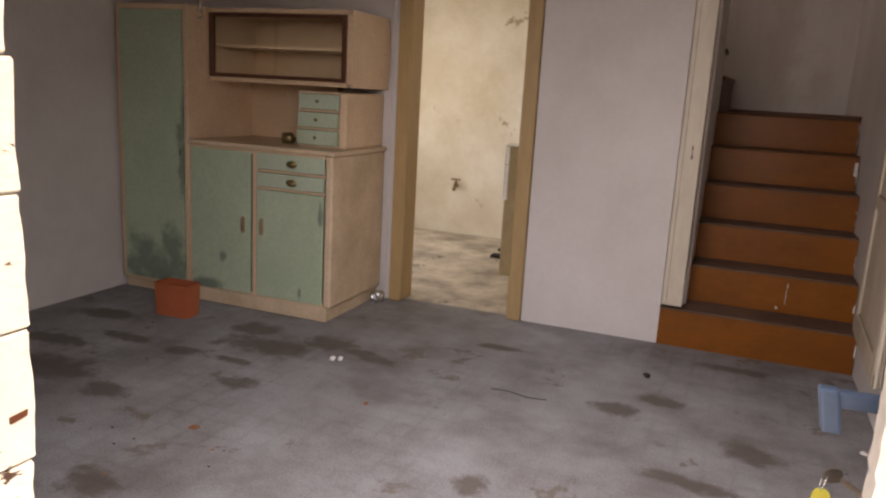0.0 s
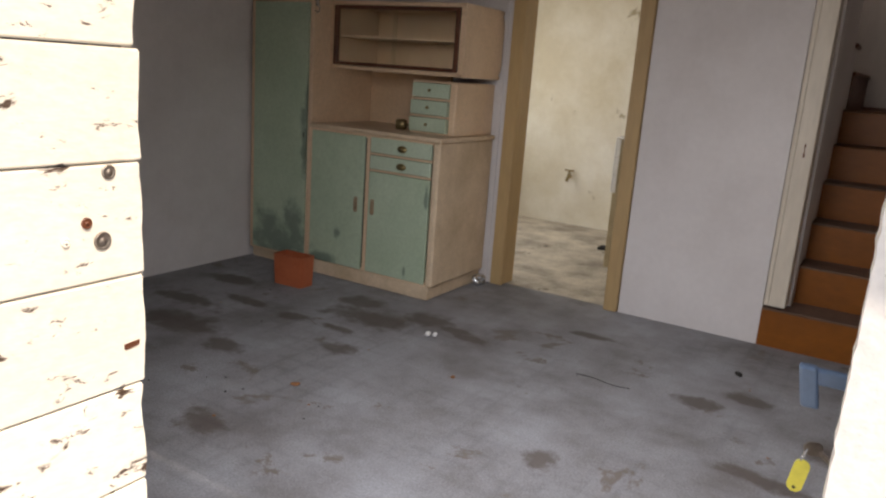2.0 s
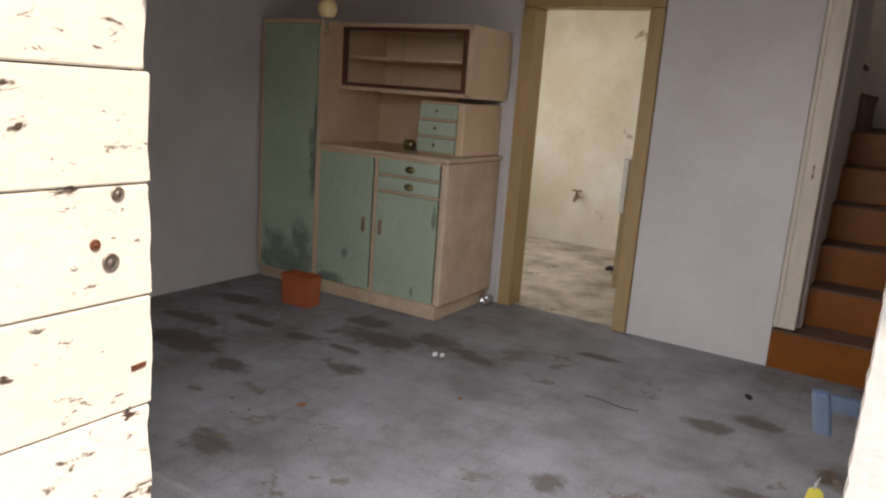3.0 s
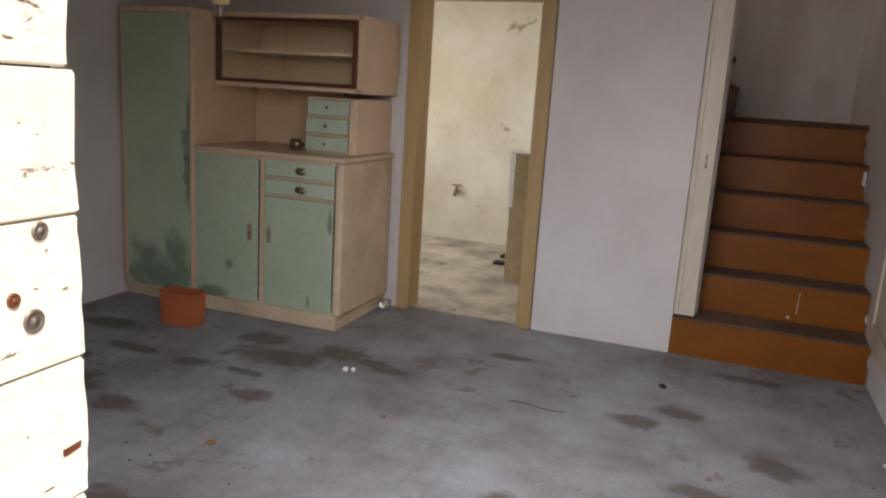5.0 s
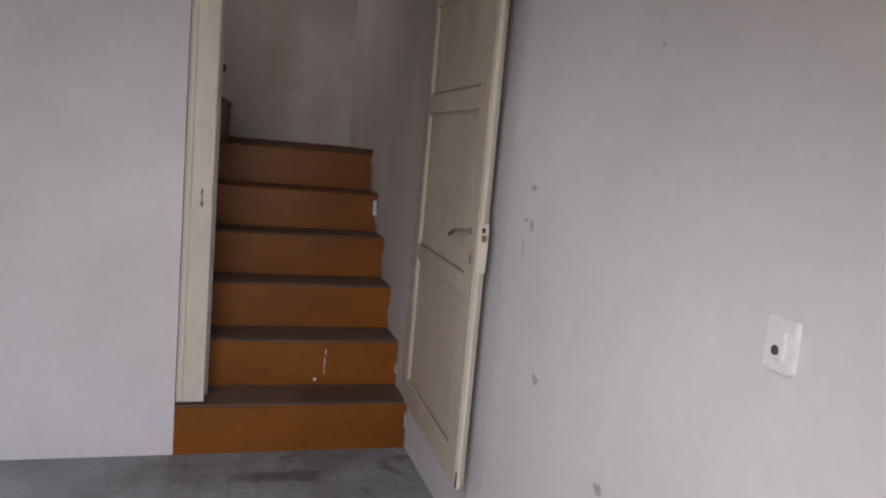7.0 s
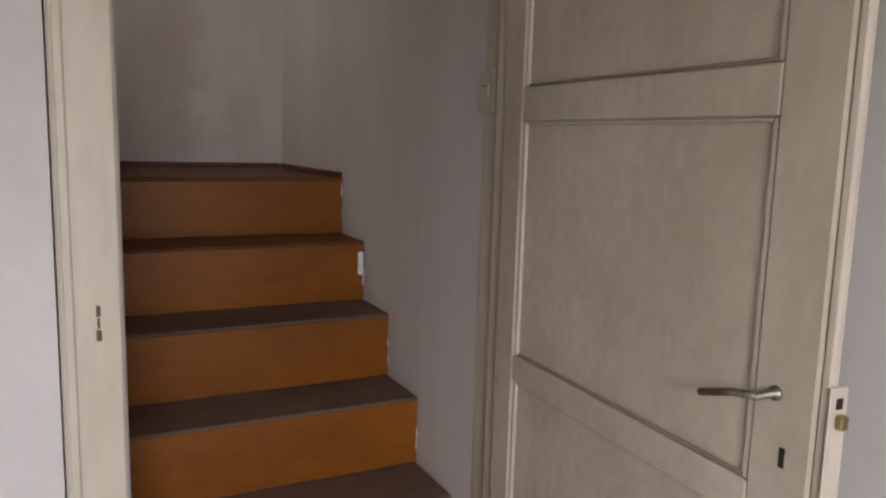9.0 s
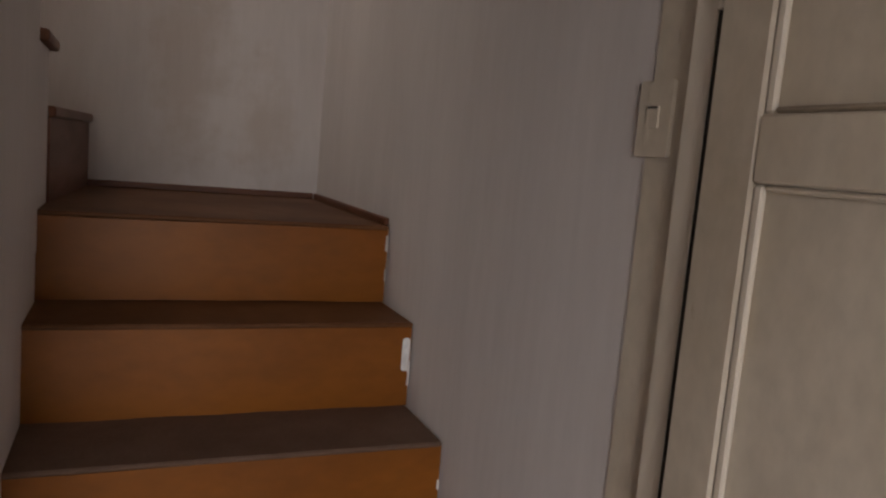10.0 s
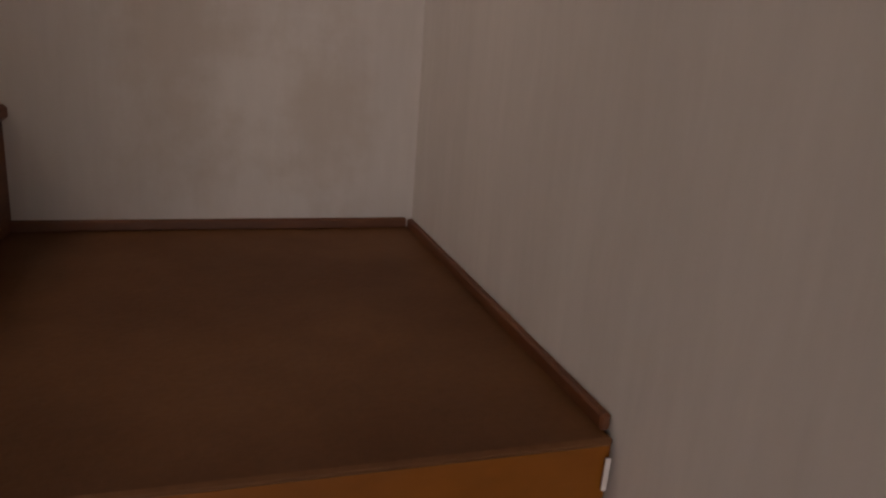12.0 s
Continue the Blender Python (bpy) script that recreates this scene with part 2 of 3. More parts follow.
WHITE_LEAF = shade("flaking_white_paint", (0.82, 0.80, 0.76), (0.77, 0.74, 0.70), 0.55, 3, bump=0.25, fine=60, spots=(0.12, 0.09, 0.07), spot_amount=0.3, spot_scale=16)
BLUE = shade("blue_grey_paint", (0.11, 0.17, 0.26), (0.085, 0.13, 0.20), 0.4, 9, bump=0.1)
STEEL = shade("tarnished_steel", (0.34, 0.30, 0.26), (0.18, 0.14, 0.11), 0.5, 20, bump=0.1, metal=0.9)
CHROME = shade("crumpled_foil", (0.75, 0.77, 0.8), (0.55, 0.57, 0.6), 0.25, 30, bump=0.6, metal=1.0)
BRASS = shade("dull_brass", (0.36, 0.27, 0.12), (0.2, 0.15, 0.08), 0.4, 25, bump=0.1, metal=0.8)
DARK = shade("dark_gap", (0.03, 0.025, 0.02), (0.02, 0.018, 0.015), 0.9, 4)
YELLOW = shade("yellow_plastic", (0.80, 0.72, 0.10), (0.76, 0.68, 0.08), 0.35, 12, bump=0.02)
ORANGE = shade("orange_terracotta", (0.50, 0.135, 0.055), (0.43, 0.11, 0.045), 0.6, 6, bump=0.2)
AMBER = shade("amber_glass", (0.62, 0.46, 0.24), (0.55, 0.40, 0.2), 0.12, 8, bump=0.02, coat=0.5)
PLASTIC = shade("white_plastic", (0.78, 0.77, 0.75), (0.74, 0.73, 0.71), 0.3, 12, bump=0.02)
SUNLIT_TILE = shade("sunlit_white_tile", (0.86, 0.85, 0.82), (0.82, 0.81, 0.78), 0.15, 9, bump=0.03)
CEMENT = shade("stained_render", (0.45, 0.36, 0.22), (0.33, 0.25, 0.14), 0.85, 4, bump=0.4, spots=(0.2, 0.14, 0.08), spot_amount=0.15, spot_scale=5)
YARD = shade("concrete_yard", (0.40, 0.38, 0.35), (0.30, 0.28, 0.26), 0.85, 0.6, bump=0.4)
FACADE = shade("facade_render", (0.66, 0.60, 0.50), (0.58, 0.52, 0.43), 0.9, 1, bump=0.4)
ROOF = shade("roof_concrete", (0.35, 0.25, 0.2), (0.27, 0.19, 0.15), 0.9, 2, bump=0.4)
DEAD_LEAF = shade("dry_leaf", (0.30, 0.13, 0.05), (0.2, 0.09, 0.04), 0.8, 40)
PAPER = shade("crumpled_paper", (0.80, 0.79, 0.77), (0.7, 0.69, 0.67), 0.8, 40, bump=0.3)
WINDOW_GLASS = glass("window_glass")
CLEAR = glass("cabinet_glass", 0.04)

# ---- mesh helpers ----


def box(bm, x0, x1, y0, y1, z0, z1, bevel=0.0, seg=1):
    g = bmesh.ops.create_cube(bm, size=1.0, matrix=Matrix.Translation(((x0 + x1) / 2, (y0 + y1) / 2, (z0 + z1) / 2)) @ Matrix.Diagonal((x1 - x0, y1 - y0, z1 - z0, 1)))
    if bevel:
        es = list({e for v in g["verts"] for e in v.link_edges})
        bmesh.ops.bevel(bm, geom=es, offset=bevel, segments=seg, affect="EDGES", profile=0.5)
    return bm


def boxm(*a, bevel=0.0, seg=1):
    return box(bmesh.new(), *a, bevel=bevel, seg=seg)


def link(name, bm, material, parent=None, label="", smooth=False):
    me = bpy.data.meshes.new(name)
    bm.normal_update()
    bm.to_mesh(me)
    bm.free()
    me.materials.append(material)
    if smooth:
        for p in me.polygons:
            p.use_smooth = True
    ob = new(name, me)
    if parent is not None:
        ob.parent = parent
    if label:
        ob["label"] = label
    return ob


def part(name, bm, material, parent, label="", smooth=False):
    return link(name, bm, material, parent, label, smooth)


def structure(name, bm, material, label):
    return tagged(link(name, bm, material), label, "", "", "structure")


def thing(name, label, category, m=None, group=""):
    ob = new(name)
    if m is not None:
        ob.matrix_world = m
    return tagged(ob, label, category, group)


def lathe(bm, profile, seg=20, m=Matrix()):
    """A turned shape round z; profile: (radius, z) from bottom to top."""
    rings = [[bm.verts.new(m @ Vector((r * math.cos(2 * math.pi * i / seg), r * math.sin(2 * math.pi * i / seg), z))) for i in range(seg)] for r, z in profile]
    for a, b in zip(rings, rings[1:]):
        for i in range(seg):
            bm.faces.new((a[i], a[(i + 1) % seg], b[(i + 1) % seg], b[i]))
    bm.faces.new(rings[0][::-1])
    bm.faces.new(rings[-1])
    return bm


def tube(bm, pts, r, seg=8):
    """A round bar along a line of points."""
    rings = []
    for i, p in enumerate(pts):
        a, b = Vector(pts[max(0, i - 1)]), Vector(pts[min(len(pts) - 1, i + 1)])
        q = (b - a).normalized().to_track_quat("Z", "Y").to_matrix()
        rings.append([bm.verts.new(Vector(p) + q @ Vector((r * math.cos(2 * math.pi * k / seg), r * math.sin(2 * math.pi * k / seg), 0))) for k in range(seg)])
    for a, b in zip(rings, rings[1:]):
        for k in range(seg):
            bm.faces.new((a[k], a[(k + 1) % seg], b[(k + 1) % seg], b[k]))
    bm.faces.new(rings[0][::-1])
    bm.faces.new(rings[-1])
    return bm


def rounded(bm, w, h, d, r, m, seg=5):
    """A plate of w by h with rounded corners, d thick, in the local xz plane."""
    pts = []
    for cx, cz, a0 in ((w / 2 - r, h / 2 - r, 0), (-w / 2 + r, h / 2 - r, 90), (-w / 2 + r, -h / 2 + r, 180), (w / 2 - r, -h / 2 + r, 270)):
        for i in range(seg + 1):
            a = radians(a0 + 90 * i / seg)
            pts.append((cx + r * math.cos(a), cz + r * math.sin(a)))
    f = [bm.verts.new(m @ Vector((x, -d / 2, z))) for x, z in pts]
    k = [bm.verts.new(m @ Vector((x, d / 2, z))) for x, z in pts]
    bm.faces.new(f)
    bm.faces.new(k[::-1])
    for i in range(len(pts)):
        j = (i + 1) % len(pts)
        bm.faces.new((f[i], k[i], k[j], f[j]))
    bmesh.ops.recalc_face_normals(bm, faces=bm.faces)
    return bm


def wavy(bm, amp, scale=6.0):
    for v in bm.verts:
        v.co += Vector((0, noise.noise(v.co * scale) * amp, noise.noise(v.co * scale + Vector((7, 3, 1))) * amp))


# ---- structure ----
X_R, X_L, Y_F, H = 1.0, -3.29, -3.12, 2.55   # right wall, left wall, front wall, ceiling
R, G = 0.2166, 0.2441                        # riser, going
X_S = 0.128                                  # stair's left wall
Y_B = 2.14                                   # landing's back wall
Y_K = 2.42                                   # back room's far wall

g = bmesh.new()
bmesh.ops.create_grid(g, x_segments=8, y_segments=8, size=900)
bmesh.ops.translate(g, verts=g.verts, vec=(0, 0, -0.06))
structure("ground", g, YARD, "pale grey concrete yard in front of the house")
structure("floor", boxm(X_L, X_R, -3.80, 0.06, -0.05, 0), FLOOR, "worn grey concrete floor with dark damp stains")
structure("floor_back", boxm(X_L, -0.75, 0.06, Y_K, -0.05, 0), FLOOR_BACK, "pale worn concrete floor of the back room")
# back wall with the doorway and the stair opening
DX0, DX1, DH = -1.69, -0.80, 1.985
structure("wall_back_left", boxm(X_L, DX0, 0, 0.13, 0, H), PLASTER, "white plastered wall behind the dresser")
structure("wall_back_head", boxm(DX0, DX1, 0, 0.13, DH, H), PLASTER, "white plaster over the doorway")
structure("wall_back_middle", boxm(DX1, 0.0, 0, 0.13, 0, H), PLASTER, "white plastered wall between doorway and stairs")
structure("wall_stair_head", boxm(0.0, X_R, 0, 0.13, 2.12, H), PLASTER, "white plaster over the stair door")
structure("wall_left", boxm(X_L - 0.25, X_L, -3.46, 0.13, 0, H), PLASTER, "grey-white plastered side wall")
structure("wall_right", boxm(X_R, X_R + 0.25, -3.24, 0.0, 0, H), PLASTER_RIGHT, "white plastered wall with small grey marks")
structure("wall_stair_right", boxm(X_R, X_R + 0.25, 0.0, Y_B + 0.2, 0, 4.7), PLASTER_STAIR, "uneven grey-white plaster beside the stairs")
structure("wall_stair_left", boxm(0.0, X_S, 0.13, 1.20, R, 4.7), PLASTER_STAIR, "plastered wall along the flight of steps")
structure("wall_stair_low", boxm(0.0, X_S, 1.20, 1.41, 1.2, 1.685), PLASTER_STAIR, "low plastered parapet at the turn of the stairs")
structure("wall_landing", boxm(-0.75, X_R, Y_B, Y_B + 0.2, 0, 4.7), PLASTER_STAIR, "cream-grey plastered wall behind the landing")
structure("wall_stair_inner", boxm(-0.75, 0.0, 1.07, 1.20, R, 4.7), PLASTER_STAIR, "plastered wall beside the upper steps")
structure("ceiling_stair", boxm(-0.95, X_R + 0.25, -0.2, Y_B + 0.2, 4.7, 4.8), PLASTER, "white ceiling over the stairwell")
structure("wall_stair_upper", boxm(0.0, X_R, 0.0, 0.13, H + 0.1, 4.7), PLASTER, "plaster above the stair opening")
# wall at the head of the upper steps, with a window
structure("wall_upper_below", boxm(-0.95, -0.75, 1.07, Y_B + 0.2, 0, 2.8), PLASTER_STAIR, "plaster below the stair window")
structure("wall_upper_above", boxm(-0.95, -0.75, 1.07, Y_B + 0.2, 3.8, 4.7), PLASTER_STAIR, "plaster above the stair window")
structure("wall_upper_side", boxm(-0.95, -0.75, 1.07, 1.33, 2.8, 3.8), PLASTER_STAIR, "plaster beside the stair window")
structure("wall_upper_side_far", boxm(-0.95, -0.75, 2.10, Y_B + 0.2, 2.8, 3.8), PLASTER_STAIR, "plaster beside the stair window")
# back room
structure("wall_room_far", boxm(X_L, -0.95, Y_K, Y_K + 0.2, 0, H), PLASTER_OLD, "yellowed mouldy plaster of the back room")
structure("wall_room_right", boxm(-0.75, -0.62, 0.13, 1.07, 0, H), PLASTER_OLD, "mouldy plaster side wall of the back room")
structure("wall_room_left_low", boxm(X_L - 0.25, X_L, 0.13, Y_K + 0.2, 0, 0.9), PLASTER_OLD, "plaster below the back window")
structure("wall_room_left_high", boxm(X_L - 0.25, X_L, 0.13, Y_K + 0.2, 2.1, H), PLASTER_OLD, "plaster above the back window")
structure("wall_room_left_near", boxm(X_L - 0.25, X_L, 0.13, 0.75, 0.9, 2.1), PLASTER_OLD, "plaster beside the back window")
structure("wall_room_left_far", boxm(X_L - 0.25, X_L, 1.75, Y_K + 0.2, 0.9, 2.1), PLASTER_OLD, "plaster beside the back window")
# front wall with the wide entrance
structure("wall_front_left", boxm(X_L - 0.25, -0.79, -3.56, -3.462, 0, H), FACADE, "rendered front wall beside the entrance")
structure("wall_front_head", boxm(-0.79, X_R + 0.25, -3.56, -3.462, 2.07, H), FACADE, "rendered wall over the entrance")
structure("ceiling", boxm(X_L - 0.25, X_R + 0.25, -3.46, 0.0, H, H + 0.1), PLASTER, "white plaster ceiling of the front room")
structure("ceiling_back", boxm(X_L - 0.25, -0.75, 0.0, Y_K + 0.2, H, H + 0.1), PLASTER_OLD, "plaster ceiling of the back room")
for nm, x0, x1, y0, y1, z in (("window_1", X_L - 0.16, X_L - 0.10, 0.75, 1.75, 0.9), ("window_2", -0.88, -0.82, 1.33, 2.10, 2.8)):
    zt = 2.1 if z < 1 else 3.8
    w = tagged(new(nm), "wooden framed window", "", "", "structure")
    f = bmesh.new()
    box(f, x0, x1, y0, y0 + 0.05, z, zt)
    box(f, x0, x1, y1 - 0.05, y1, z, zt)
    box(f, x0, x1, y0 + 0.05, y1 - 0.05, z, z + 0.05)
    box(f, x0, x1, y0 + 0.05, y1 - 0.05, zt - 0.05, zt)
    part("window_frame", f, CREAM, w)
    pn = part("pane", boxm((x0 + x1) / 2 - 0.003, (x0 + x1) / 2 + 0.003, y0 + 0.05, y1 - 0.05, z + 0.05, zt - 0.05), WINDOW_GLASS, w)
    pn.visible_shadow = False

# doorway frame
door_1 = tagged(new("door_1"), "ochre painted wooden doorway frame", "", "", "structure")
part("jamb", boxm(-1.685, -1.60, -0.022, 0.155, 0, 1.90, bevel=0.006), TAN, door_1)
part("jamb", boxm(-0.89, -0.805, -0.022, 0.155, 0, 1.90, bevel=0.006), TAN, door_1)
part("head", boxm(-1.685, -0.805, -0.022, 0.155, 1.903, 1.98, bevel=0.006), TAN, door_1)
# stair door frame
door_2 = tagged(new("door_2"), "cream painted frame of the stair door", "", "", "structure")
j = bmesh.new()
box(j, 0.004, 0.115, -0.014, 0.127, 0.232, 2.03, bevel=0.005)
box(j, 0.012, 0.03, -0.024, -0.0145, 0.24, 2.03, bevel=0.003)
part("jamb", j, CREAM, door_2)
part("jamb", boxm(0.976, 0.998, -0.012, 0.035, 0.232, 2.03, bevel=0.004), CREAM, door_2)
part("shadow_gap", boxm(0.974, 0.998, -0.034, -0.0125, 0.232, 2.03), DARK, door_2, "dark gap between frame and leaf")
part("head", boxm(0.004, 0.998, -0.012, 0.125, 2.033, 2.115, bevel=0.005), CREAM, door_2)
c = rounded(bmesh.new(), 0.016, 0.085, 0.002, 0.004, Matrix.Translation((0.072, -0.0155, 1.087)))
k = part("strike_plate", c, CREAM, door_2, "painted-over strike plate with rusty slots")
for z, w in ((1.062, 0.010), (1.111, 0.008), (1.087, 0.005)):
    c = rounded(bmesh.new(), w, 0.022, 0.0012, 0.002, Matrix.Translation((0.072, -0.0172, z)), 2)
    wavy(c, 0.0015, 90)
    part("slot", c, SKIRT, k)

# ---- stairs ----
stairs = tagged(new("staircase"), "ochre painted masonry steps with dusty dark treads", "stairs", "", "structure")


for i in range(1, 7):
    x0 = 0.001 if i == 1 else X_S - 0.012
    y = (i - 1) * G
    r = bmesh.new()
    box(r, x0, X_R - 0.004, y, y + 0.03, (i - 1) * R + (0.0 if i == 1 else 0.001), i * R - 0.012)
    bmesh.ops.subdivide_edges(r, edges=[e for e in r.edges if abs((e.verts[0].co - e.verts[1].co).x) > 0.3], cuts=16)
    wavy(r, 0.003)
    if i == 1:
        for v in r.verts:
            v.co.y -= 0.004
    part("riser", r, RISER, stairs)
    t = bmesh.new()
    depth = G + 0.03 if i < 6 else Y_B - y
    if i == 6:
        box(t, X_S - 0.012, X_R - 0.004, y - 0.006, Y_B - 0.002, i * R - 0.012, i * R, bevel=0.004)
        box(t, 0.0, X_S - 0.0125, 1.412, Y_B - 0.002, i * R - 0.012, i * R - 0.0005)
    else:
        box(t, x0, X_R - 0.004, y - 0.006, y + depth, i * R - 0.012, i * R, bevel=0.004)
    part("tread", t, TREAD if i < 5 else TREAD_UP, stairs)
    if i > 1:
        part("core", boxm(X_S - 0.01, X_R - 0.006, y + 0.031, y + G + 0.06 if i < 6 else Y_B, 0, i * R - 0.0125), CEMENT, stairs)
# upper steps that turn to the side
for i in range(7, 11):
    x = 0.19 - (i - 7) * 0.25
    if i == 7:
        r = bmesh.new()
        box(r, x - 0.03, x, 1.412, Y_B - 0.002, 6 * R + 0.001, 7 * R)
        for v in r.verts:
            if v.co.y < 1.7:
                v.co.x -= 0.055
        part("riser", r, SKIRT, stairs, "dark brown riser")
        r = bmesh.new()
        box(r, x - 0.28, x + 0.012, 1.412, Y_B - 0.002, 7 * R + 0.001, 7 * R + 0.03, bevel=0.006)
        for v in r.verts:
            if v.co.y < 1.7 and v.co.x > x - 0.1:
                v.co.x -= 0.055
        part("tread", r, SKIRT, stairs, "dark brown tread")
    else:
        part("riser", boxm(x - 0.03, x, 1.205, Y_B - 0.002, (i - 1) * R + 0.031, i * R), SKIRT, stairs)
        part("tread", boxm(x - 0.28, x + 0.012, 1.205, Y_B - 0.002, i * R + 0.001, i * R + 0.03, bevel=0.006), SKIRT, stairs)
tr = tagged(new("baseboard"), "thin dark brown skirting round the landing", "", "", "structure")
part("strip", boxm(0.185, X_R - 0.016, Y_B - 0.014, Y_B - 0.001, 6 * R, 6 * R + 0.022, bevel=0.003), SKIRT, tr)
part("strip", boxm(X_R - 0.015, X_R - 0.001, 5 * G + 0.01, Y_B - 0.015, 6 * R, 6 * R + 0.022, bevel=0.003), SKIRT, tr)
structure("trim", boxm(X_R - 0.005, X_R - 0.0005, 0.037, 0.125, R + 0.02, 2.03, bevel=0.001), LEAF_PAINT, "yellowed painted strip of wall beside the stair door frame")
hr = tagged(link("handrail", boxm(-0.02, X_S + 0.02, 1.205, 1.475, 1.686, 1.715, bevel=0.009, seg=2), SKIRT), "dark wooden cap on the parapet", "handrail", "", "structure")

# ---- dresser along the back wall ----
YF, YW = -0.656, -0.012          # front plane, back plane
tall = thing("tall_cabinet", "tall mint green cupboard with peach frame and mouldy damp foot", "cupboard")
c = bmesh.new()
box(c, -3.265, -3.235, YF, YW, 0.07, 1.745, bevel=0.004)
box(c, -2.765, -2.735, YF, YW, 0.07, 1.745, bevel=0.004)
box(c, -3.234, -2.766, YF, YW, 1.715, 1.744, bevel=0.003)
box(c, -3.234, -2.766, YF, YW, 0.07, 0.10)
box(c, -3.234, -2.766, YW - 0.012, YW, 0.10, 1.714)
part("body", c, PEACH, tall)
d = part("door", boxm(-3.230, -2.770, YF - 0.008, YF + 0.012, 0.085, 1.712, bevel=0.004, seg=2), GREEN, tall, "mint green door with dark mould at the foot")
part("keyhole", boxm(-2.792, -2.784, YF - 0.0095, YF - 0.0082, 0.88, 0.91), DARK, d)
part("plinth", boxm(-3.262, -2.738, YF + 0.03, YW, 0, 0.069, bevel=0.003), PEACH_WORN, tall)

base = thing("base_cabinet", "mint green and peach kitchen cabinet with worn side", "cabinet")
c = bmesh.new()
box(c, -2.732, -2.712, YF, YW, 0.085, 0.95, bevel=0.003)
box(c, -2.281, -2.253, YF, YF + 0.4, 0.11, 0.925)
box(c, -2.711, -1.80, YF, YW, 0.926, 0.949)
box(c, -2.711, -1.80, YF, YW, 0.085, 0.109)
box(c, -2.252, -1.80, YF, YF + 0.03, 0.832, 0.842)
box(c, -2.252, -1.80, YF, YF + 0.03, 0.732, 0.742)
box(c, -2.711, -1.80, YW - 0.012, YW, 0.11, 0.925)
part("body", c, PEACH, base)
part("side_panel", boxm(-1.799, -1.752, YF, YW, 0.085, 0.95, bevel=0.012, seg=3), PEACH_WORN, base, "peach side board with rubbed grey patches")
part("plinth", boxm(-2.730, -1.775, YF - 0.002, YW, 0, 0.084, bevel=0.004), PEACH_WORN, base, "scuffed peach plinth board")


def pull(parent, x, z, y, vertical=True):
    h = bmesh.new()
    if vertical:
        rounded(h, 0.026, 0.10, 0.004, 0.012, Matrix.Translation((x, y - 0.003, z)))
        box(h, x - 0.006, x + 0.006, y - 0.02, y - 0.004, z - 0.035, z + 0.035, bevel=0.004, seg=2)
    else:
        lathe(h, [(0.024, 0), (0.028, 0.004), (0.024, 0.010), (0.010, 0.014), (0.012, 0.02)], 16, Matrix.Translation((x, y, z)) @ Matrix.Rotation(radians(90), 4, "X") @ Matrix.Diagonal((1.25, 0.75, 1, 1)))
    return part("handle", h, PULL if vertical else BRASS, parent, "worn painted pull plate" if vertical else "tarnished brass pull", smooth=not vertical)


part("door_gap", boxm(-2.2835, -2.2775, YF - 0.003, YF - 0.0005, 0.11, 0.925), DARK, base, "dark gap beside the ajar door")
d = part("door", boxm(-2.708, -2.286, YF - 0.014, YF + 0.006, 0.095, 0.935, bevel=0.004, seg=2), GREEN, base, "mint green door standing slightly proud")
pull(d, -2.335, 0.51, YF - 0.014)
d = part("door", boxm(-2.246, -1.805, YF - 0.008, YF + 0.012, 0.095, 0.728, bevel=0.004, seg=2), GREEN, base)
pull(d, -2.21, 0.51, YF - 0.008)
for z0, z1 in ((0.846, 0.938), (0.746, 0.828)):
    d = part("drawer", boxm(-2.246, -1.805, YF - 0.008, YF + 0.012, z0, z1, bevel=0.004, seg=2), GREEN_PALE, base)
    pull(d, -2.01, (z0 + z1) / 2 - 0.005, YF - 0.008, False)
part("worktop", boxm(-2.733, -1.738, YF - 0.018, YW, 0.951, 0.978, bevel=0.008, seg=2), PEACH_WORN, base, "peach worktop with a rubbed dark top")

small = thing("drawer_unit", "small peach box with three mint green drawers on the worktop", "drawers")
part("side_panel", boxm(-2.085, -2.070, -0.485, YW, 0.980, 1.295), PEACH, small)
part("side_panel", boxm(-1.818, -1.772, -0.485, YW, 0.980, 1.295, bevel=0.006), PEACH, small)
for z in (0.980, 1.080, 1.182, 1.284):
    part("rail", boxm(-2.069, -1.819, -0.485, YW - 0.011, z, z + 0.010), PEACH, small)
part("back_panel", boxm(-2.069, -1.819, YW - 0.01, YW, 0.981, 1.295), PEACH, small)
for z0, dy in ((0.993, 0.022), (1.094, 0.016), (1.196, 0.004)):
    d = part("drawer", boxm(-2.082, -1.822, -0.487 - dy, -0.44 - dy, z0, z0 + 0.084, bevel=0.003), GREEN_PALE, small)
    h = lathe(bmesh.new(), [(0.006, 0), (0.006, 0.008), (0.010, 0.012), (0.006, 0.018)], 12, Matrix.Translation((-1.955, -0.487 - dy, z0 + 0.044)) @ Matrix.Rotation(radians(90), 4, "X"))
    part("knob", h, BRASS, d, smooth=True)

part("back_panel", boxm(-2.733, -2.088, -0.04, YW, 0.9795, 1.322), PEACH, base, "peach back board of the open niche")

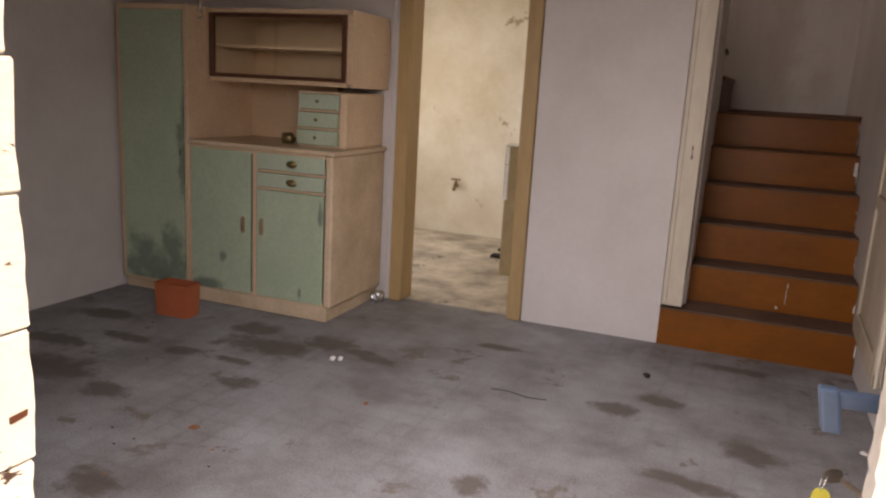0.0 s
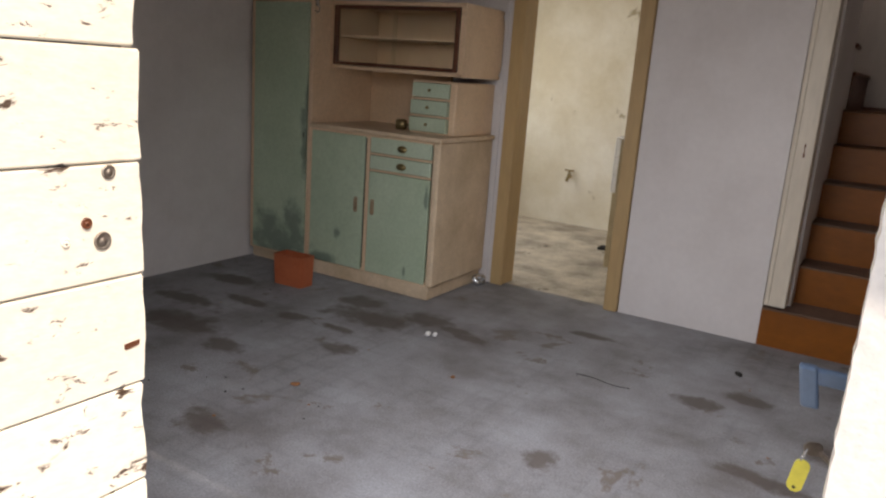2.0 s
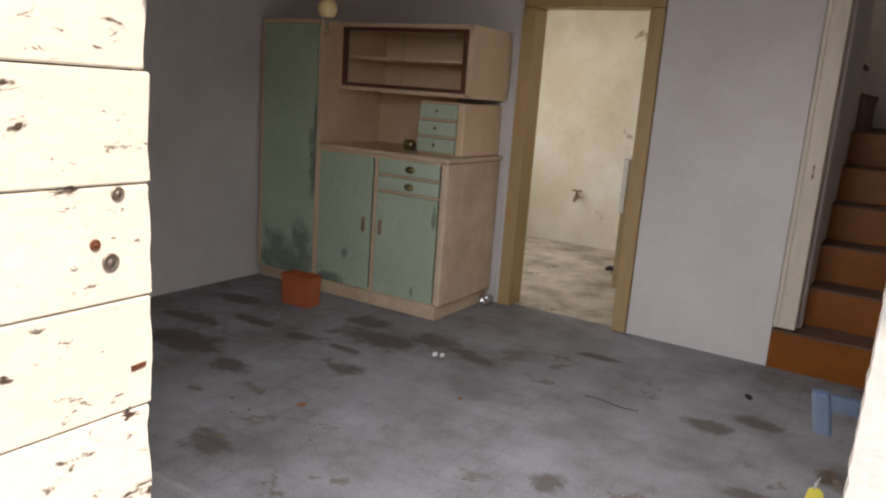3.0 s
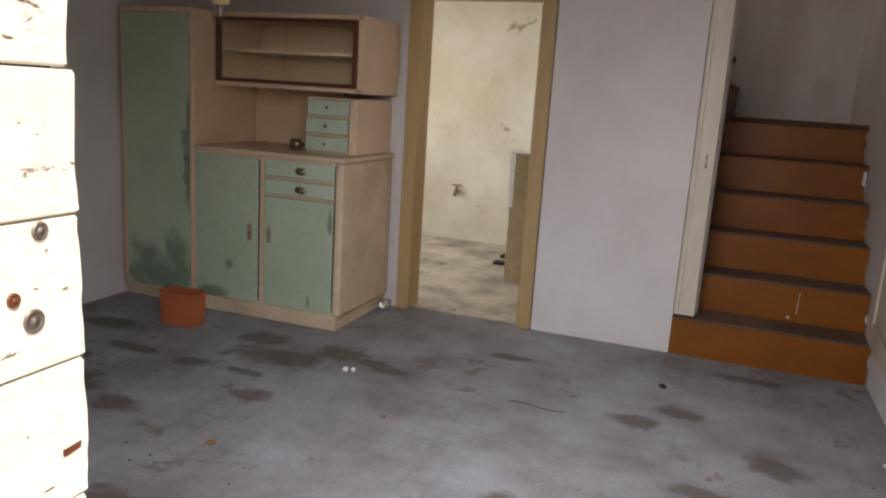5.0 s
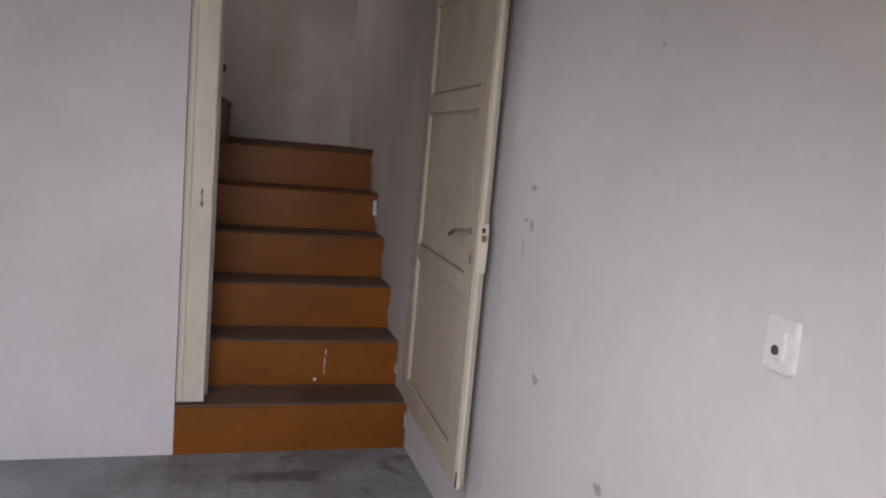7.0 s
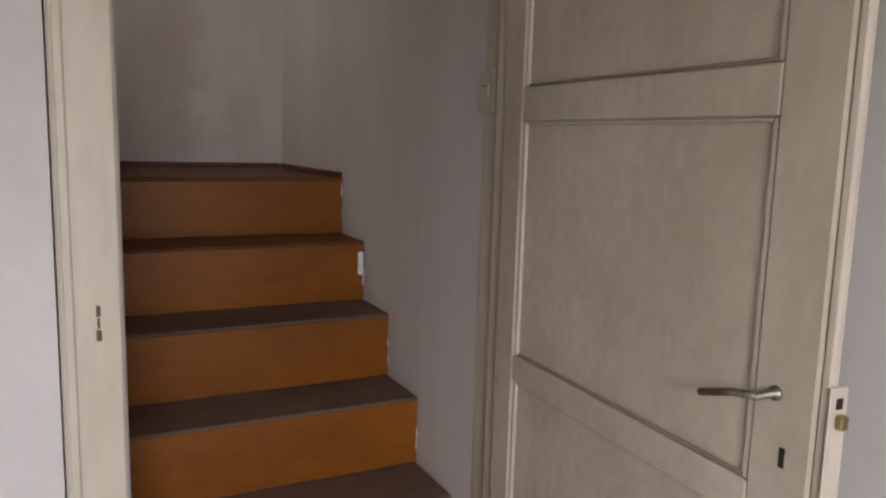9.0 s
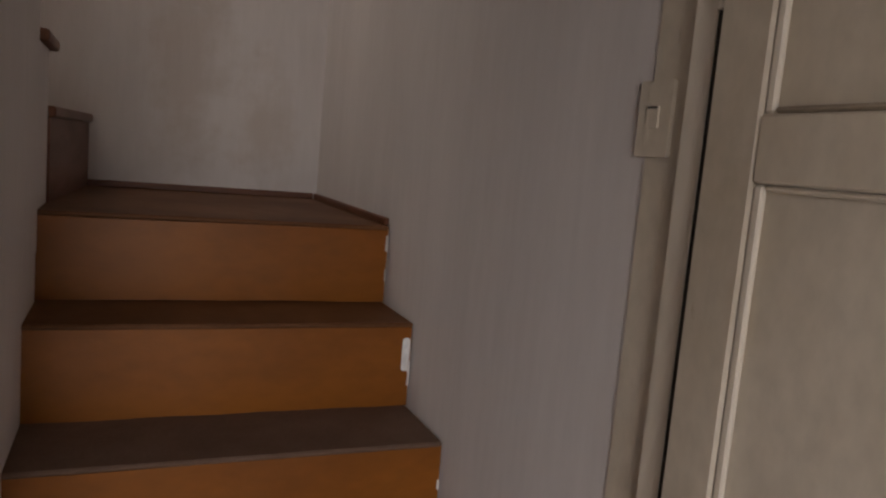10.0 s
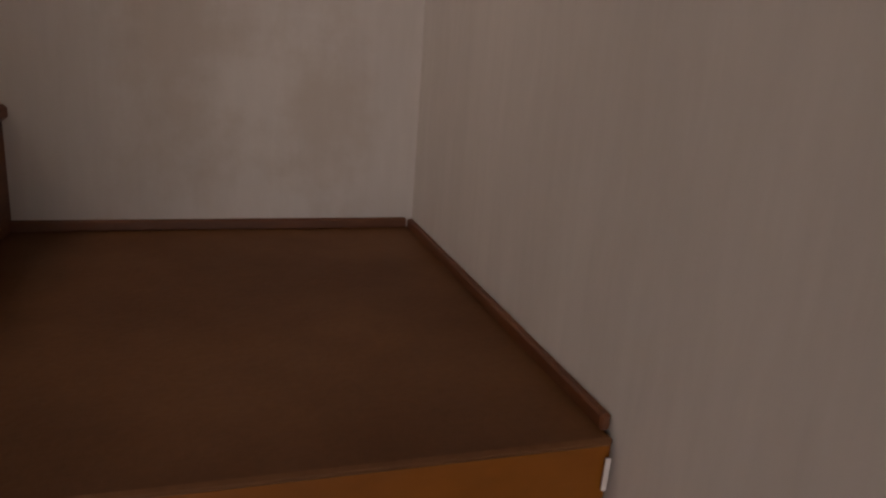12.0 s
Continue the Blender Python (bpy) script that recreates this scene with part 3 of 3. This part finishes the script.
upper = thing("display_cabinet", "peach wall cabinet with rounded end and brown framed sliding glass", "cabinet")
UY = -0.49
c = bmesh.new()
box(c, -2.733, -2.705, UY, YW, 1.325, 1.742)
box(c, -2.704, -1.745, UY, YW, 1.716, 1.742, bevel=0.006, seg=2)
box(c, -2.704, -1.745, UY, YW, 1.325, 1.350, bevel=0.006, seg=2)
box(c, -2.704, -1.80, YW - 0.012, YW, 1.351, 1.715)
part("body", c, PEACH, upper)
e = boxm(-1.775, -1.740, UY, YW, 1.3255, 1.7415)
tops = [ed for ed in e.edges if abs(ed.verts[0].co.x - ed.verts[1].co.x) > 0.02 and abs(ed.verts[0].co.y - YW) < 1e-4]
bmesh.ops.bevel(e, geom=tops, offset=0.10, segments=8, affect="EDGES", profile=0.5)
part("end_panel", e, PEACH, upper)
f = bmesh.new()
box(f, -2.704, -2.675, UY - 0.012, UY + 0.02, 1.351, 1.715, bevel=0.003)
box(f, -1.805, -1.776, UY - 0.012, UY + 0.02, 1.351, 1.715, bevel=0.003)
box(f, -2.674, -1.806, UY - 0.012, UY + 0.02, 1.351, 1.372, bevel=0.003)
box(f, -2.674, -1.806, UY - 0.012, UY + 0.02, 1.694, 1.715, bevel=0.003)
part("glass_frame", f, BROWN, upper, "dark brown wooden frame")
for x0, x1, y in ((-2.674, -2.225, UY + 0.004), (-2.26, -1.806, UY + 0.012)):
    p = part("pane", boxm(x0, x1, y, y + 0.004, 1.373, 1.693), CLEAR, upper)
    p.visible_shadow = False
part("shelf", boxm(-2.703, -1.777, UY + 0.06, YW - 0.014, 1.525, 1.54), PEACH, upper)
part("back_board", boxm(-2.703, -1.801, YW - 0.018, YW - 0.0125, 1.351, 1.715), PEACH, upper)

bell = thing("wooden_stopper", "small round yellow-brown wooden roll lying on the worktop", "roll", pose(-2.21, -0.40, 1.012, 0, 0, 25))
part("barrel", lathe(bmesh.new(), [(0.02, -0.035), (0.032, -0.03), (0.033, 0.02), (0.026, 0.032)], 18, Matrix.Rotation(radians(90), 4, "Y")), BRASS, bell, smooth=True)
part("peg", lathe(bmesh.new(), [(0.008, 0.033), (0.008, 0.055), (0.012, 0.06), (0.004, 0.066)], 10, Matrix.Rotation(radians(90), 4, "Y")), BRASS, bell, smooth=True)

# orange block on the floor in front of the dresser
b = thing("plant_pot", "square orange terracotta coloured pot standing on the floor", "pot", pose(-2.575, -0.955, 0, 0, 0, 3))
c = bmesh.new()
vs = [[c.verts.new((sx_ * a, sy_ * a * 0.55, z)) for sx_, sy_ in ((-1, -1), (1, -1), (1, 1), (-1, 1))] for a, z in ((0.106, 0), (0.114, 0.19), (0.104, 0.19), (0.096, 0.02))]
c.faces.new(vs[0][::-1])
for a, q in zip(vs, vs[1:]):
    for i in range(4):
        c.faces.new((a[i], a[(i + 1) % 4], q[(i + 1) % 4], q[i]))
c.faces.new(vs[-1])
bmesh.ops.bevel(c, geom=[e for e in c.edges if abs(e.verts[0].co.z - e.verts[1].co.z) > 0.02], offset=0.008, segments=2, affect="EDGES")
part("pot", c, ORANGE, b)

# crumpled foil cup by the doorway
fb = bmesh.new()
bmesh.ops.create_icosphere(fb, subdivisions=3, radius=0.045)
for v in fb.verts:
    v.co += v.normal * noise.noise(v.co * 40) * 0.016
    v.co.z = max(-0.035, v.co.z)
bmesh.ops.translate(fb, verts=fb.verts, vec=(-1.715, -0.115, 0.035))
tagged(link("crumpled_foil", fb, CHROME), "crumpled silver foil lying by the doorway", "foil")
fb = bmesh.new()
tube(fb, [(-1.722, -0.012, 0.0), (-1.722, -0.012, 2.2)], 0.009, 8)
tagged(link("wall_pipe", fb, PLASTER), "thin white painted pipe up the wall beside the doorway", "pipe")

# ---- hanging lamp ----
LX, LY, LZ = -1.60, -1.92, 1.615
lamp = thing("pendant_lamp", "small hanging lamp with amber glass globe and brass hook", "lamp")
part("globe", lathe(bmesh.new(), [(0.012, LZ + 0.0), (0.03, LZ + 0.006), (0.039, LZ + 0.028), (0.040, LZ + 0.045), (0.030, LZ + 0.066), (0.016, LZ + 0.074)], 24, Matrix.Translation((LX, LY, 0))), AMBER, lamp, smooth=True)
part("cap", lathe(bmesh.new(), [(0.030, LZ + 0.0745), (0.034, LZ + 0.08), (0.022, LZ + 0.095), (0.008, LZ + 0.11), (0.008, LZ + 0.13)], 20, Matrix.Translation((LX, LY, 0))), STEEL, lamp, smooth=True)
part("finial", lathe(bmesh.new(), [(0.006, LZ - 0.04), (0.009, LZ - 0.035), (0.006, LZ - 0.025), (0.010, LZ - 0.012), (0.012, LZ - 0.0005)], 14, Matrix.Translation((LX, LY, 0))), STEEL, lamp, smooth=True)
part("hook", tube(bmesh.new(), [(LX + 0.012 * math.sin(a), LY, LZ - 0.052 - 0.012 * math.cos(a) + 0.0) for a in [radians(180 - i * 27) for i in range(10)]], 0.0025, 6), STEEL, lamp)
part("cord", tube(bmesh.new(), [(LX, LY, LZ + 0.13), (LX, LY, H - 0.03)], 0.004, 6), BRASS, lamp)
part("ceiling_rose", lathe(bmesh.new(), [(0.05, H - 0.03), (0.05, H - 0.001)], 20, Matrix.Translation((LX, LY, 0))), BRASS, lamp)

# ---- stair door leaf, open flat along the wall ----
DW, DZ0, DZ1, DT = 0.90, 0.255, 2.02, 0.036
leaf = thing("panelled_door", "open three-panel wooden door in grimy yellowed white paint", "door", pose(0.957, -0.035, 0, 0, 0, -92.3))
# local: x along the leaf, y towards the wall
c = bmesh.new()
box(c, 0, 0.085, 0, DT, DZ0, DZ1, bevel=0.004)
box(c, DW - 0.105, DW, 0, DT, DZ0, DZ1, bevel=0.004)
for z0, z1 in ((DZ0, 0.36), (0.895, 0.958), (1.503, 1.578), (1.93, DZ1)):
    box(c, 0.0851, DW - 0.1051, 0, DT, z0, z1, bevel=0.003)
lf = part("frame", c, LEAF_PAINT, leaf)
for z0, z1 in ((0.36, 0.895), (0.958, 1.503), (1.578, 1.93)):
    p = part("panel", boxm(0.086, DW - 0.106, 0.012, 0.026, z0 + 0.001, z1 - 0.001), LEAF_PAINT, leaf)
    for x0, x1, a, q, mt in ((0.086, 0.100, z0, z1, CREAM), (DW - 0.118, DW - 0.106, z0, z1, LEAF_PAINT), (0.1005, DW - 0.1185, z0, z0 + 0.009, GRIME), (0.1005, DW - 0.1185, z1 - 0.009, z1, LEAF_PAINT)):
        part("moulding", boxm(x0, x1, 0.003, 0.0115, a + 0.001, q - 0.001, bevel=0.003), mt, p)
part("edge_strip", boxm(DW + 0.0005, DW + 0.018, 0.004, 0.020, DZ0, DZ1, bevel=0.004), CREAM, leaf, "pale rebated edge")
pl = part("lock_case", boxm(DW + 0.019, DW + 0.024, -0.002, 0.032, 0.985, 1.145, bevel=0.002), CREAM, leaf, "painted lock plate on the edge")
part("latch", boxm(DW + 0.0245, DW + 0.036, 0.008, 0.022, 1.088, 1.108, bevel=0.002), BRASS, pl)
part("slot", boxm(DW + 0.0242, DW + 0.0255, 0.008, 0.020, 1.115, 1.130), DARK, pl)
hd = bmesh.new()
lathe(hd, [(0.011, 0), (0.011, 0.004), (0.006, 0.006), (0.006, 0.045)], 12, Matrix.Translation((DW - 0.065, 0, 1.11)) @ Matrix.Rotation(radians(90), 4, "X"))
hp = part("door_handle", hd, STEEL, leaf, "rusty lever handle", smooth=True)
part("lever", tube(bmesh.new(), [(DW - 0.06, -0.045, 1.112), (DW - 0.10, -0.048, 1.106), (DW - 0.165, -0.046, 1.085)], 0.006, 8), STEEL, hp, smooth=True)
part("keyhole", boxm(DW - 0.050, DW - 0.041, -0.0015, -0.0003, 1.005, 1.035), DARK, leaf)
part("escutcheon", boxm(DW - 0.060, DW - 0.031, -0.0002, 0.0, 0.99, 1.045), LEAF_PAINT, leaf)
for z in (0.5, 1.75):
    part("hinge", lathe(bmesh.new(), [(0.007, z - 0.045), (0.007, z + 0.045)], 10, Matrix.Translation((-0.008, 0.01, 0))), CREAM, leaf)
part("worn_foot", boxm(DW + 0.0005, DW + 0.0185, 0.003, 0.0035, DZ0 + 0.005, DZ0 + 0.06), DARK, leaf)

# ---- small fittings ----
so = thing("wall_socket", "white plastic wall socket on the plaster", "socket", pose(X_R - 0.005, -2.205, 1.105, 0, 0, -90))
part("plate", rounded(bmesh.new(), 0.062, 0.086, 0.010, 0.005, Matrix()), PLASTIC, so)
part("insert", rounded(bmesh.new(), 0.030, 0.046, 0.006, 0.003, Matrix.Translation((0, -0.0081, 0))), PLASTIC, so)
part("hole", rounded(bmesh.new(), 0.016, 0.016, 0.0012, 0.0075, Matrix.Translation((0, -0.0118, -0.008))), STEEL, so)
sw = thing("light_switch", "old switch box painted over with the wall colour", "switch", pose(X_R - 0.008, 0.108, 1.58, 0, 0, -90))
part("plate", rounded(bmesh.new(), 0.07, 0.105, 0.014, 0.006, Matrix.Translation((0, 0.004, 0))), LEAF_PAINT, sw)
part("rocker", rounded(bmesh.new(), 0.024, 0.030, 0.003, 0.002, Matrix.Translation((0, -0.0045, 0.002))), LEAF_PAINT, sw)
part("slit", rounded(bmesh.new(), 0.020, 0.0025, 0.0012, 0.001, Matrix.Translation((0, -0.0066, 0.015)), 2), DARK, sw)

# back room: tap, tiled pier, rubbish
tp = thing("water_tap", "old brass water tap on the mouldy wall", "tap")
TX, TZ = -2.157, 0.46
q = bmesh.new()
tube(q, [(TX, Y_K, TZ), (TX, Y_K - 0.05, TZ), (TX, Y_K - 0.085, TZ - 0.004), (TX, Y_K - 0.10, TZ - 0.035)], 0.016, 10)
part("spout", q, BRASS, tp, smooth=True)
part("valve", lathe(bmesh.new(), [(0.02, TZ + 0.012), (0.018, TZ + 0.035), (0.010, TZ + 0.04), (0.010, TZ + 0.058)], 12, Matrix.Translation((TX, Y_K - 0.05, 0))), BRASS, tp, smooth=True)
part("grip", tube(bmesh.new(), [(TX - 0.045, Y_K - 0.05, TZ + 0.064), (TX + 0.045, Y_K - 0.05, TZ + 0.064)], 0.009, 8), BRASS, tp)
pier = thing("sink_pier", "rough rendered sink pier, its sunlit edges put in as white tiles", "pier")
c = boxm(-1.275, -0.752, 1.04, 1.15, 0, 0.95, bevel=0.006)
part("core", c, CEMENT, pier)
# white tiles put the window's sunlight along the pier's edges into colour
for i in range(3):
    part("tile", boxm(-1.287, -1.2755, 1.024, 1.155, 0.573 + i * 0.132, 0.573 + i * 0.132 + 0.129, bevel=0.002), SUNLIT_TILE, pier)
for i in range(4):
    part("tile", boxm(-1.287 + i * 0.132, -1.287 + i * 0.132 + 0.129, 1.032, 1.155, 0.9695, 0.981, bevel=0.002), SUNLIT_TILE, pier)
# white return on the front, added to widen that sunlit edge
for i in range(3):
    part("tile", boxm(-1.275, -1.250, 1.026, 1.0385, 0.573 + i * 0.132, 0.573 + i * 0.132 + 0.129, bevel=0.002), SUNLIT_TILE, pier)
part("mortar", boxm(-1.28, -0.752, 1.036, 1.152, 0.9505, 0.969), CEMENT, pier)
for x, y, w in ((-1.42, 1.62, 0.10), (-1.47, 1.9, 0.07)):
    c = boxm(x - w, x + w, y - 0.05, y + 0.05, 0, 0.025, bevel=0.006)
    tagged(link("brick", c, DARK), "dark broken brick lying on the floor", "rubble", "bricks on the floor")

# crumbs on the floor
rng = random.Random(4)


def bit(name, x, y, size, material, label, category, flat=0.35, group=""):
    q = bmesh.new()
    bmesh.ops.create_icosphere(q, subdivisions=2, radius=size)
    for v in q.verts:
        v.co += v.normal * noise.noise(v.co * (0.9 / size) + Vector((x, y, 0))) * size * 0.6
        v.co.z *= flat
    low = min(v.co.z for v in q.verts)
    bmesh.ops.translate(q, verts=q.verts, vec=(x, y, -low))
    return tagged(link(name, q, material), label, category, group)


bit("paper_scrap", -1.432, -1.175, 0.016, PAPER, "small crumpled white paper scrap on the concrete", "paper", 0.8, "paper scraps")
bit("paper_scrap", -1.400, -1.155, 0.014, PAPER, "small crumpled white paper scrap on the concrete", "paper", 0.8, "paper scraps")
bit("pebble", 0.018, -0.589, 0.018, DARK, "small black lump on the concrete floor", "debris", 0.6)
bit("dry_leaf", -1.53, -2.07, 0.018, DEAD_LEAF, "small curled brown leaf on the floor", "leaf", 0.3)
bit("dry_leaf", -1.05, -1.55, 0.012, DEAD_LEAF, "small brown leaf crumb on the floor", "leaf", 0.3)
for i in range(26):
    x, y = rng.uniform(-2.9, 0.85), rng.uniform(-2.7, -0.15)
    if x < -1.6 and y > -0.75:
        continue
    bit("debris_crumb", x, y, rng.uniform(0.003, 0.006), rng.choice((DARK, DARK, DEAD_LEAF, CEMENT)), "tiny dark crumb on the concrete floor", "debris", 0.5, "floor crumbs")
q = tube(bmesh.new(), [(0.955, -0.98, 0.012), (0.94, -1.06, 0.011), (0.952, -1.16, 0.011), (0.945, -1.27, 0.011)], 0.009, 8)
tagged(link("wooden_stick", q, CEMENT), "thin pale stick lying along the wall", "stick")
bit("plaster_flake", 0.93, -1.02, 0.02, PAPER, "white plaster flake beside the stick", "debris", 0.3)
q = tube(bmesh.new(), [(-0.62 + i * 0.02, -1.12 + 0.012 * math.sin(i * 0.5), 0.002) for i in range(14)], 0.002, 5)
tagged(link("bent_wire", q, DARK), "short thin dark wire on the floor", "wire")

for x, z0, z1, w in ((0.645, 1.25 * R, 1.62 * R, 0.003), (0.648, 1.68 * R, 1.80 * R, 0.004), (0.60, 1.10 * R, 1.16 * R, 0.012)):
    c = boxm(x, x + w, G - 0.0048, G - 0.0036, z0, z1)
    wavy(c, 0.001, 60)
    tagged(link("paint_chip", c, PAPER), "thin white scratch in the riser paint", "chip", "riser chips")
# white plaster chips where the risers meet the wall
for i in range(1, 7):
    for k_ in range(2):
        z0 = (i - 1) * R + rng.uniform(0.02, 0.15)
        c = boxm(X_R - rng.uniform(0.008, 0.013), X_R - 0.0045, (i - 1) * G - 0.0055, (i - 1) * G - 0.003 - 0.0002, z0, z0 + rng.uniform(0.015, 0.05))
        wavy(c, 0.002, 40)
        tagged(link("paint_chip", c, PLASTER_STAIR), "white bare chip at the end of the riser", "chip", "riser chips")
c = rounded(bmesh.new(), 0.02, 0.085, 0.003, 0.008, Matrix.Translation((X_R - 0.018, 4 * G - 0.0035, 4 * R + 0.135)))
tagged(link("paint_chip", c, PAPER), "long white chip at the end of the riser", "chip", "riser chips")
for i in range(16):
    x = 0.3 + i * 0.042 + rng.uniform(-0.01, 0.01)
    h = rng.uniform(0.015, 0.05)
    c = rounded(bmesh.new(), rng.uniform(0.015, 0.035), h, 0.002, 0.006, Matrix.Translation((x, Y_B - 0.0012, 2.30 + x * 0.02 + rng.uniform(-0.01, 0.01))))
    tagged(link("paint_flake", c, PAPER), "peeling white paint flake on the landing wall", "flake", "paint flakes")

# ---- entrance doors ----
plank_leaf = thing("plank_door", "open door leaf of horizontal boards in flaking cream paint", "door")
PX = -0.742
# added sheet, coloured near black to stand for shade in the board joints
part("joint_shade", boxm(PX - 0.04, PX - 0.0205, -4.70, -3.42, 0.0, 2.15), DARK, plank_leaf)
joints = [-0.05, 0.030, 0.248, 0.462, 0.685, 0.917, 1.143, 1.356, 1.578, 1.80, 2.02, 2.17]
for z0, z1 in zip(joints, joints[1:]):
    a = max(z0, 0.004)
    c = boxm(PX - 0.02, PX, -4.70, -3.402, a + 0.0015, z1 - 0.0015)
    bmesh.ops.subdivide_edges(c, edges=[e for e in c.edges if abs(e.verts[0].co.z - e.verts[1].co.z) > 0.05], cuts=9, use_grid_fill=True)
    for v in c.verts:
        if v.co.y > -3.45:
            v.co.y += noise.noise(Vector((v.co.z * 9, z0 * 5, 0))) * 0.010 + noise.noise(Vector((v.co.z * 60, 3, 0))) * 0.004 + 0.004 * math.sin(z0 * 50)
    bmesh.ops.bevel(c, geom=[e for e in c.edges if e.verts[0].co.x > PX - 0.001 and e.verts[1].co.x > PX - 0.001 and abs(e.verts[0].co.z - e.verts[1].co.z) < 0.004 and abs(e.verts[0].co.y - e.verts[1].co.y) > 0.5], offset=0.004, segments=2, affect="EDGES")
    part("plank", c, PLANK, plank_leaf)
for y, z, r_, mt in ((-3.486, 0.997, 0.018, STEEL), (-3.469, 1.127, 0.014, STEEL), (-3.517, 1.035, 0.011, SKIRT), (-3.56, 1.005, 0.009, PLANK)):
    c = lathe(bmesh.new(), [(r_, 0), (r_, 0.002), (r_ * 0.75, 0.004), (r_ * 0.7, 0.003), (r_ * 0.35, 0.003), (r_ * 0.3, 0.005)], 20, Matrix.Translation((PX + 0.0002, y, z)) @ Matrix.Rotation(radians(90), 4, "Y"))
    part("bolt", c, mt, plank_leaf, "corroded bolt head", smooth=True)
c = rounded(bmesh.new(), 0.034, 0.013, 0.0012, 0.002, Matrix.Translation((PX + 0.0009, -3.428, 0.773)) @ Matrix.Rotation(radians(90), 4, "Z") @ Matrix.Rotation(radians(-3), 4, "Y"), 3)
for v in c.verts:
    v.co += Vector((0, noise.noise(v.co * 90), noise.noise(v.co * 110 + Vector((3, 3, 3))))) * 0.006
part("bare_patch", c, SKIRT, plank_leaf, "bare brown wood where paint has gone")

HX, HY = 0.995, -3.29
EX, EY = 0.506, -3.32
ang = math.degrees(math.atan2(HY - EY, HX - EX))
LW = math.hypot(HX - EX, HY - EY)
wl_ = thing("entrance_door", "half-open entrance door leaf in flaking white paint", "door", pose(EX, EY, 0, 0, 0, ang))
# local: x from the free edge to the hinge, y into the room
c = boxm(0.0, LW, 0.0, 0.04, 0.02, 2.12)
bmesh.ops.subdivide_edges(c, edges=[e for e in c.edges if abs(e.verts[0].co.z - e.verts[1].co.z) > 0.5], cuts=160)
for v in c.verts:
    if v.co.x < 0.01:
        v.co.x += noise.noise(Vector((v.co.z * 14, v.co.y * 9, 1))) * 0.002 + noise.noise(Vector((v.co.z * 55, 2, 1))) * 0.004
part("panel", c, WHITE_LEAF, wl_)
lk = part("rim_lock", boxm(0.004, 0.10, 0.041, 0.058, 0.86, 1.03, bevel=0.003), BLUE, wl_, "blue-grey painted rim lock")
c = bmesh.new()
tube(c, [(0.045, 0.058, 0.985), (0.045, 0.085, 0.985)], 0.010, 10)
box(c, 0.034, 0.056, 0.080, 0.101, 0.973, 0.997, bevel=0.005, seg=2)
hd = part("door_handle", c, BLUE, wl_, "blue-grey painted lever handle")
c = boxm(-0.042, 0.040, 0.083, 0.098, 0.974, 0.997, bevel=0.004, seg=2)
part("lever", c, BLUE, hd)
c = boxm(-0.058, -0.034, 0.080, 0.101, 0.940, 0.9985, bevel=0.004, seg=2)
for v in c.verts:
    v.co.x += (0.9985 - v.co.z) * 0.18
part("lever_end", c, BLUE, hd)
ky = thing("key", "steel key in the lock with a yellow plastic tag", "key", pose(EX, EY, 0, 0, 0, ang))
c = tube(bmesh.new(), [(0.012, 0.058, 0.872), (-0.010, 0.100, 0.872)], 0.0035, 8)
rounded(c, 0.026, 0.020, 0.003, 0.009, Matrix.Translation((-0.020, 0.108, 0.872)) @ Matrix.Rotation(radians(20), 4, "Z"))
part("shank", c, STEEL, ky)
part("ring", tube(bmesh.new(), [(-0.030 + 0.003 * math.sin(a), 0.108 + 0.008 * math.cos(a), 0.861 + 0.011 * math.sin(a)) for a in [i * math.pi / 8 for i in range(17)]], 0.0013, 6), CHROME, ky)
tm = Matrix.Translation((-0.032, 0.108, 0.826)) @ Matrix.Rotation(radians(-ang), 4, "Z") @ Matrix.Rotation(radians(9), 4, "Y")
tg = part("tag", rounded(bmesh.new(), 0.0215, 0.052, 0.003, 0.0105, tm, 8), YELLOW, ky, "bright yellow plastic key tag")
part("hole", rounded(bmesh.new(), 0.0046, 0.0046, 0.0036, 0.0022, tm @ Matrix.Translation((0, 0, -0.019)), 6), DARK, tg)
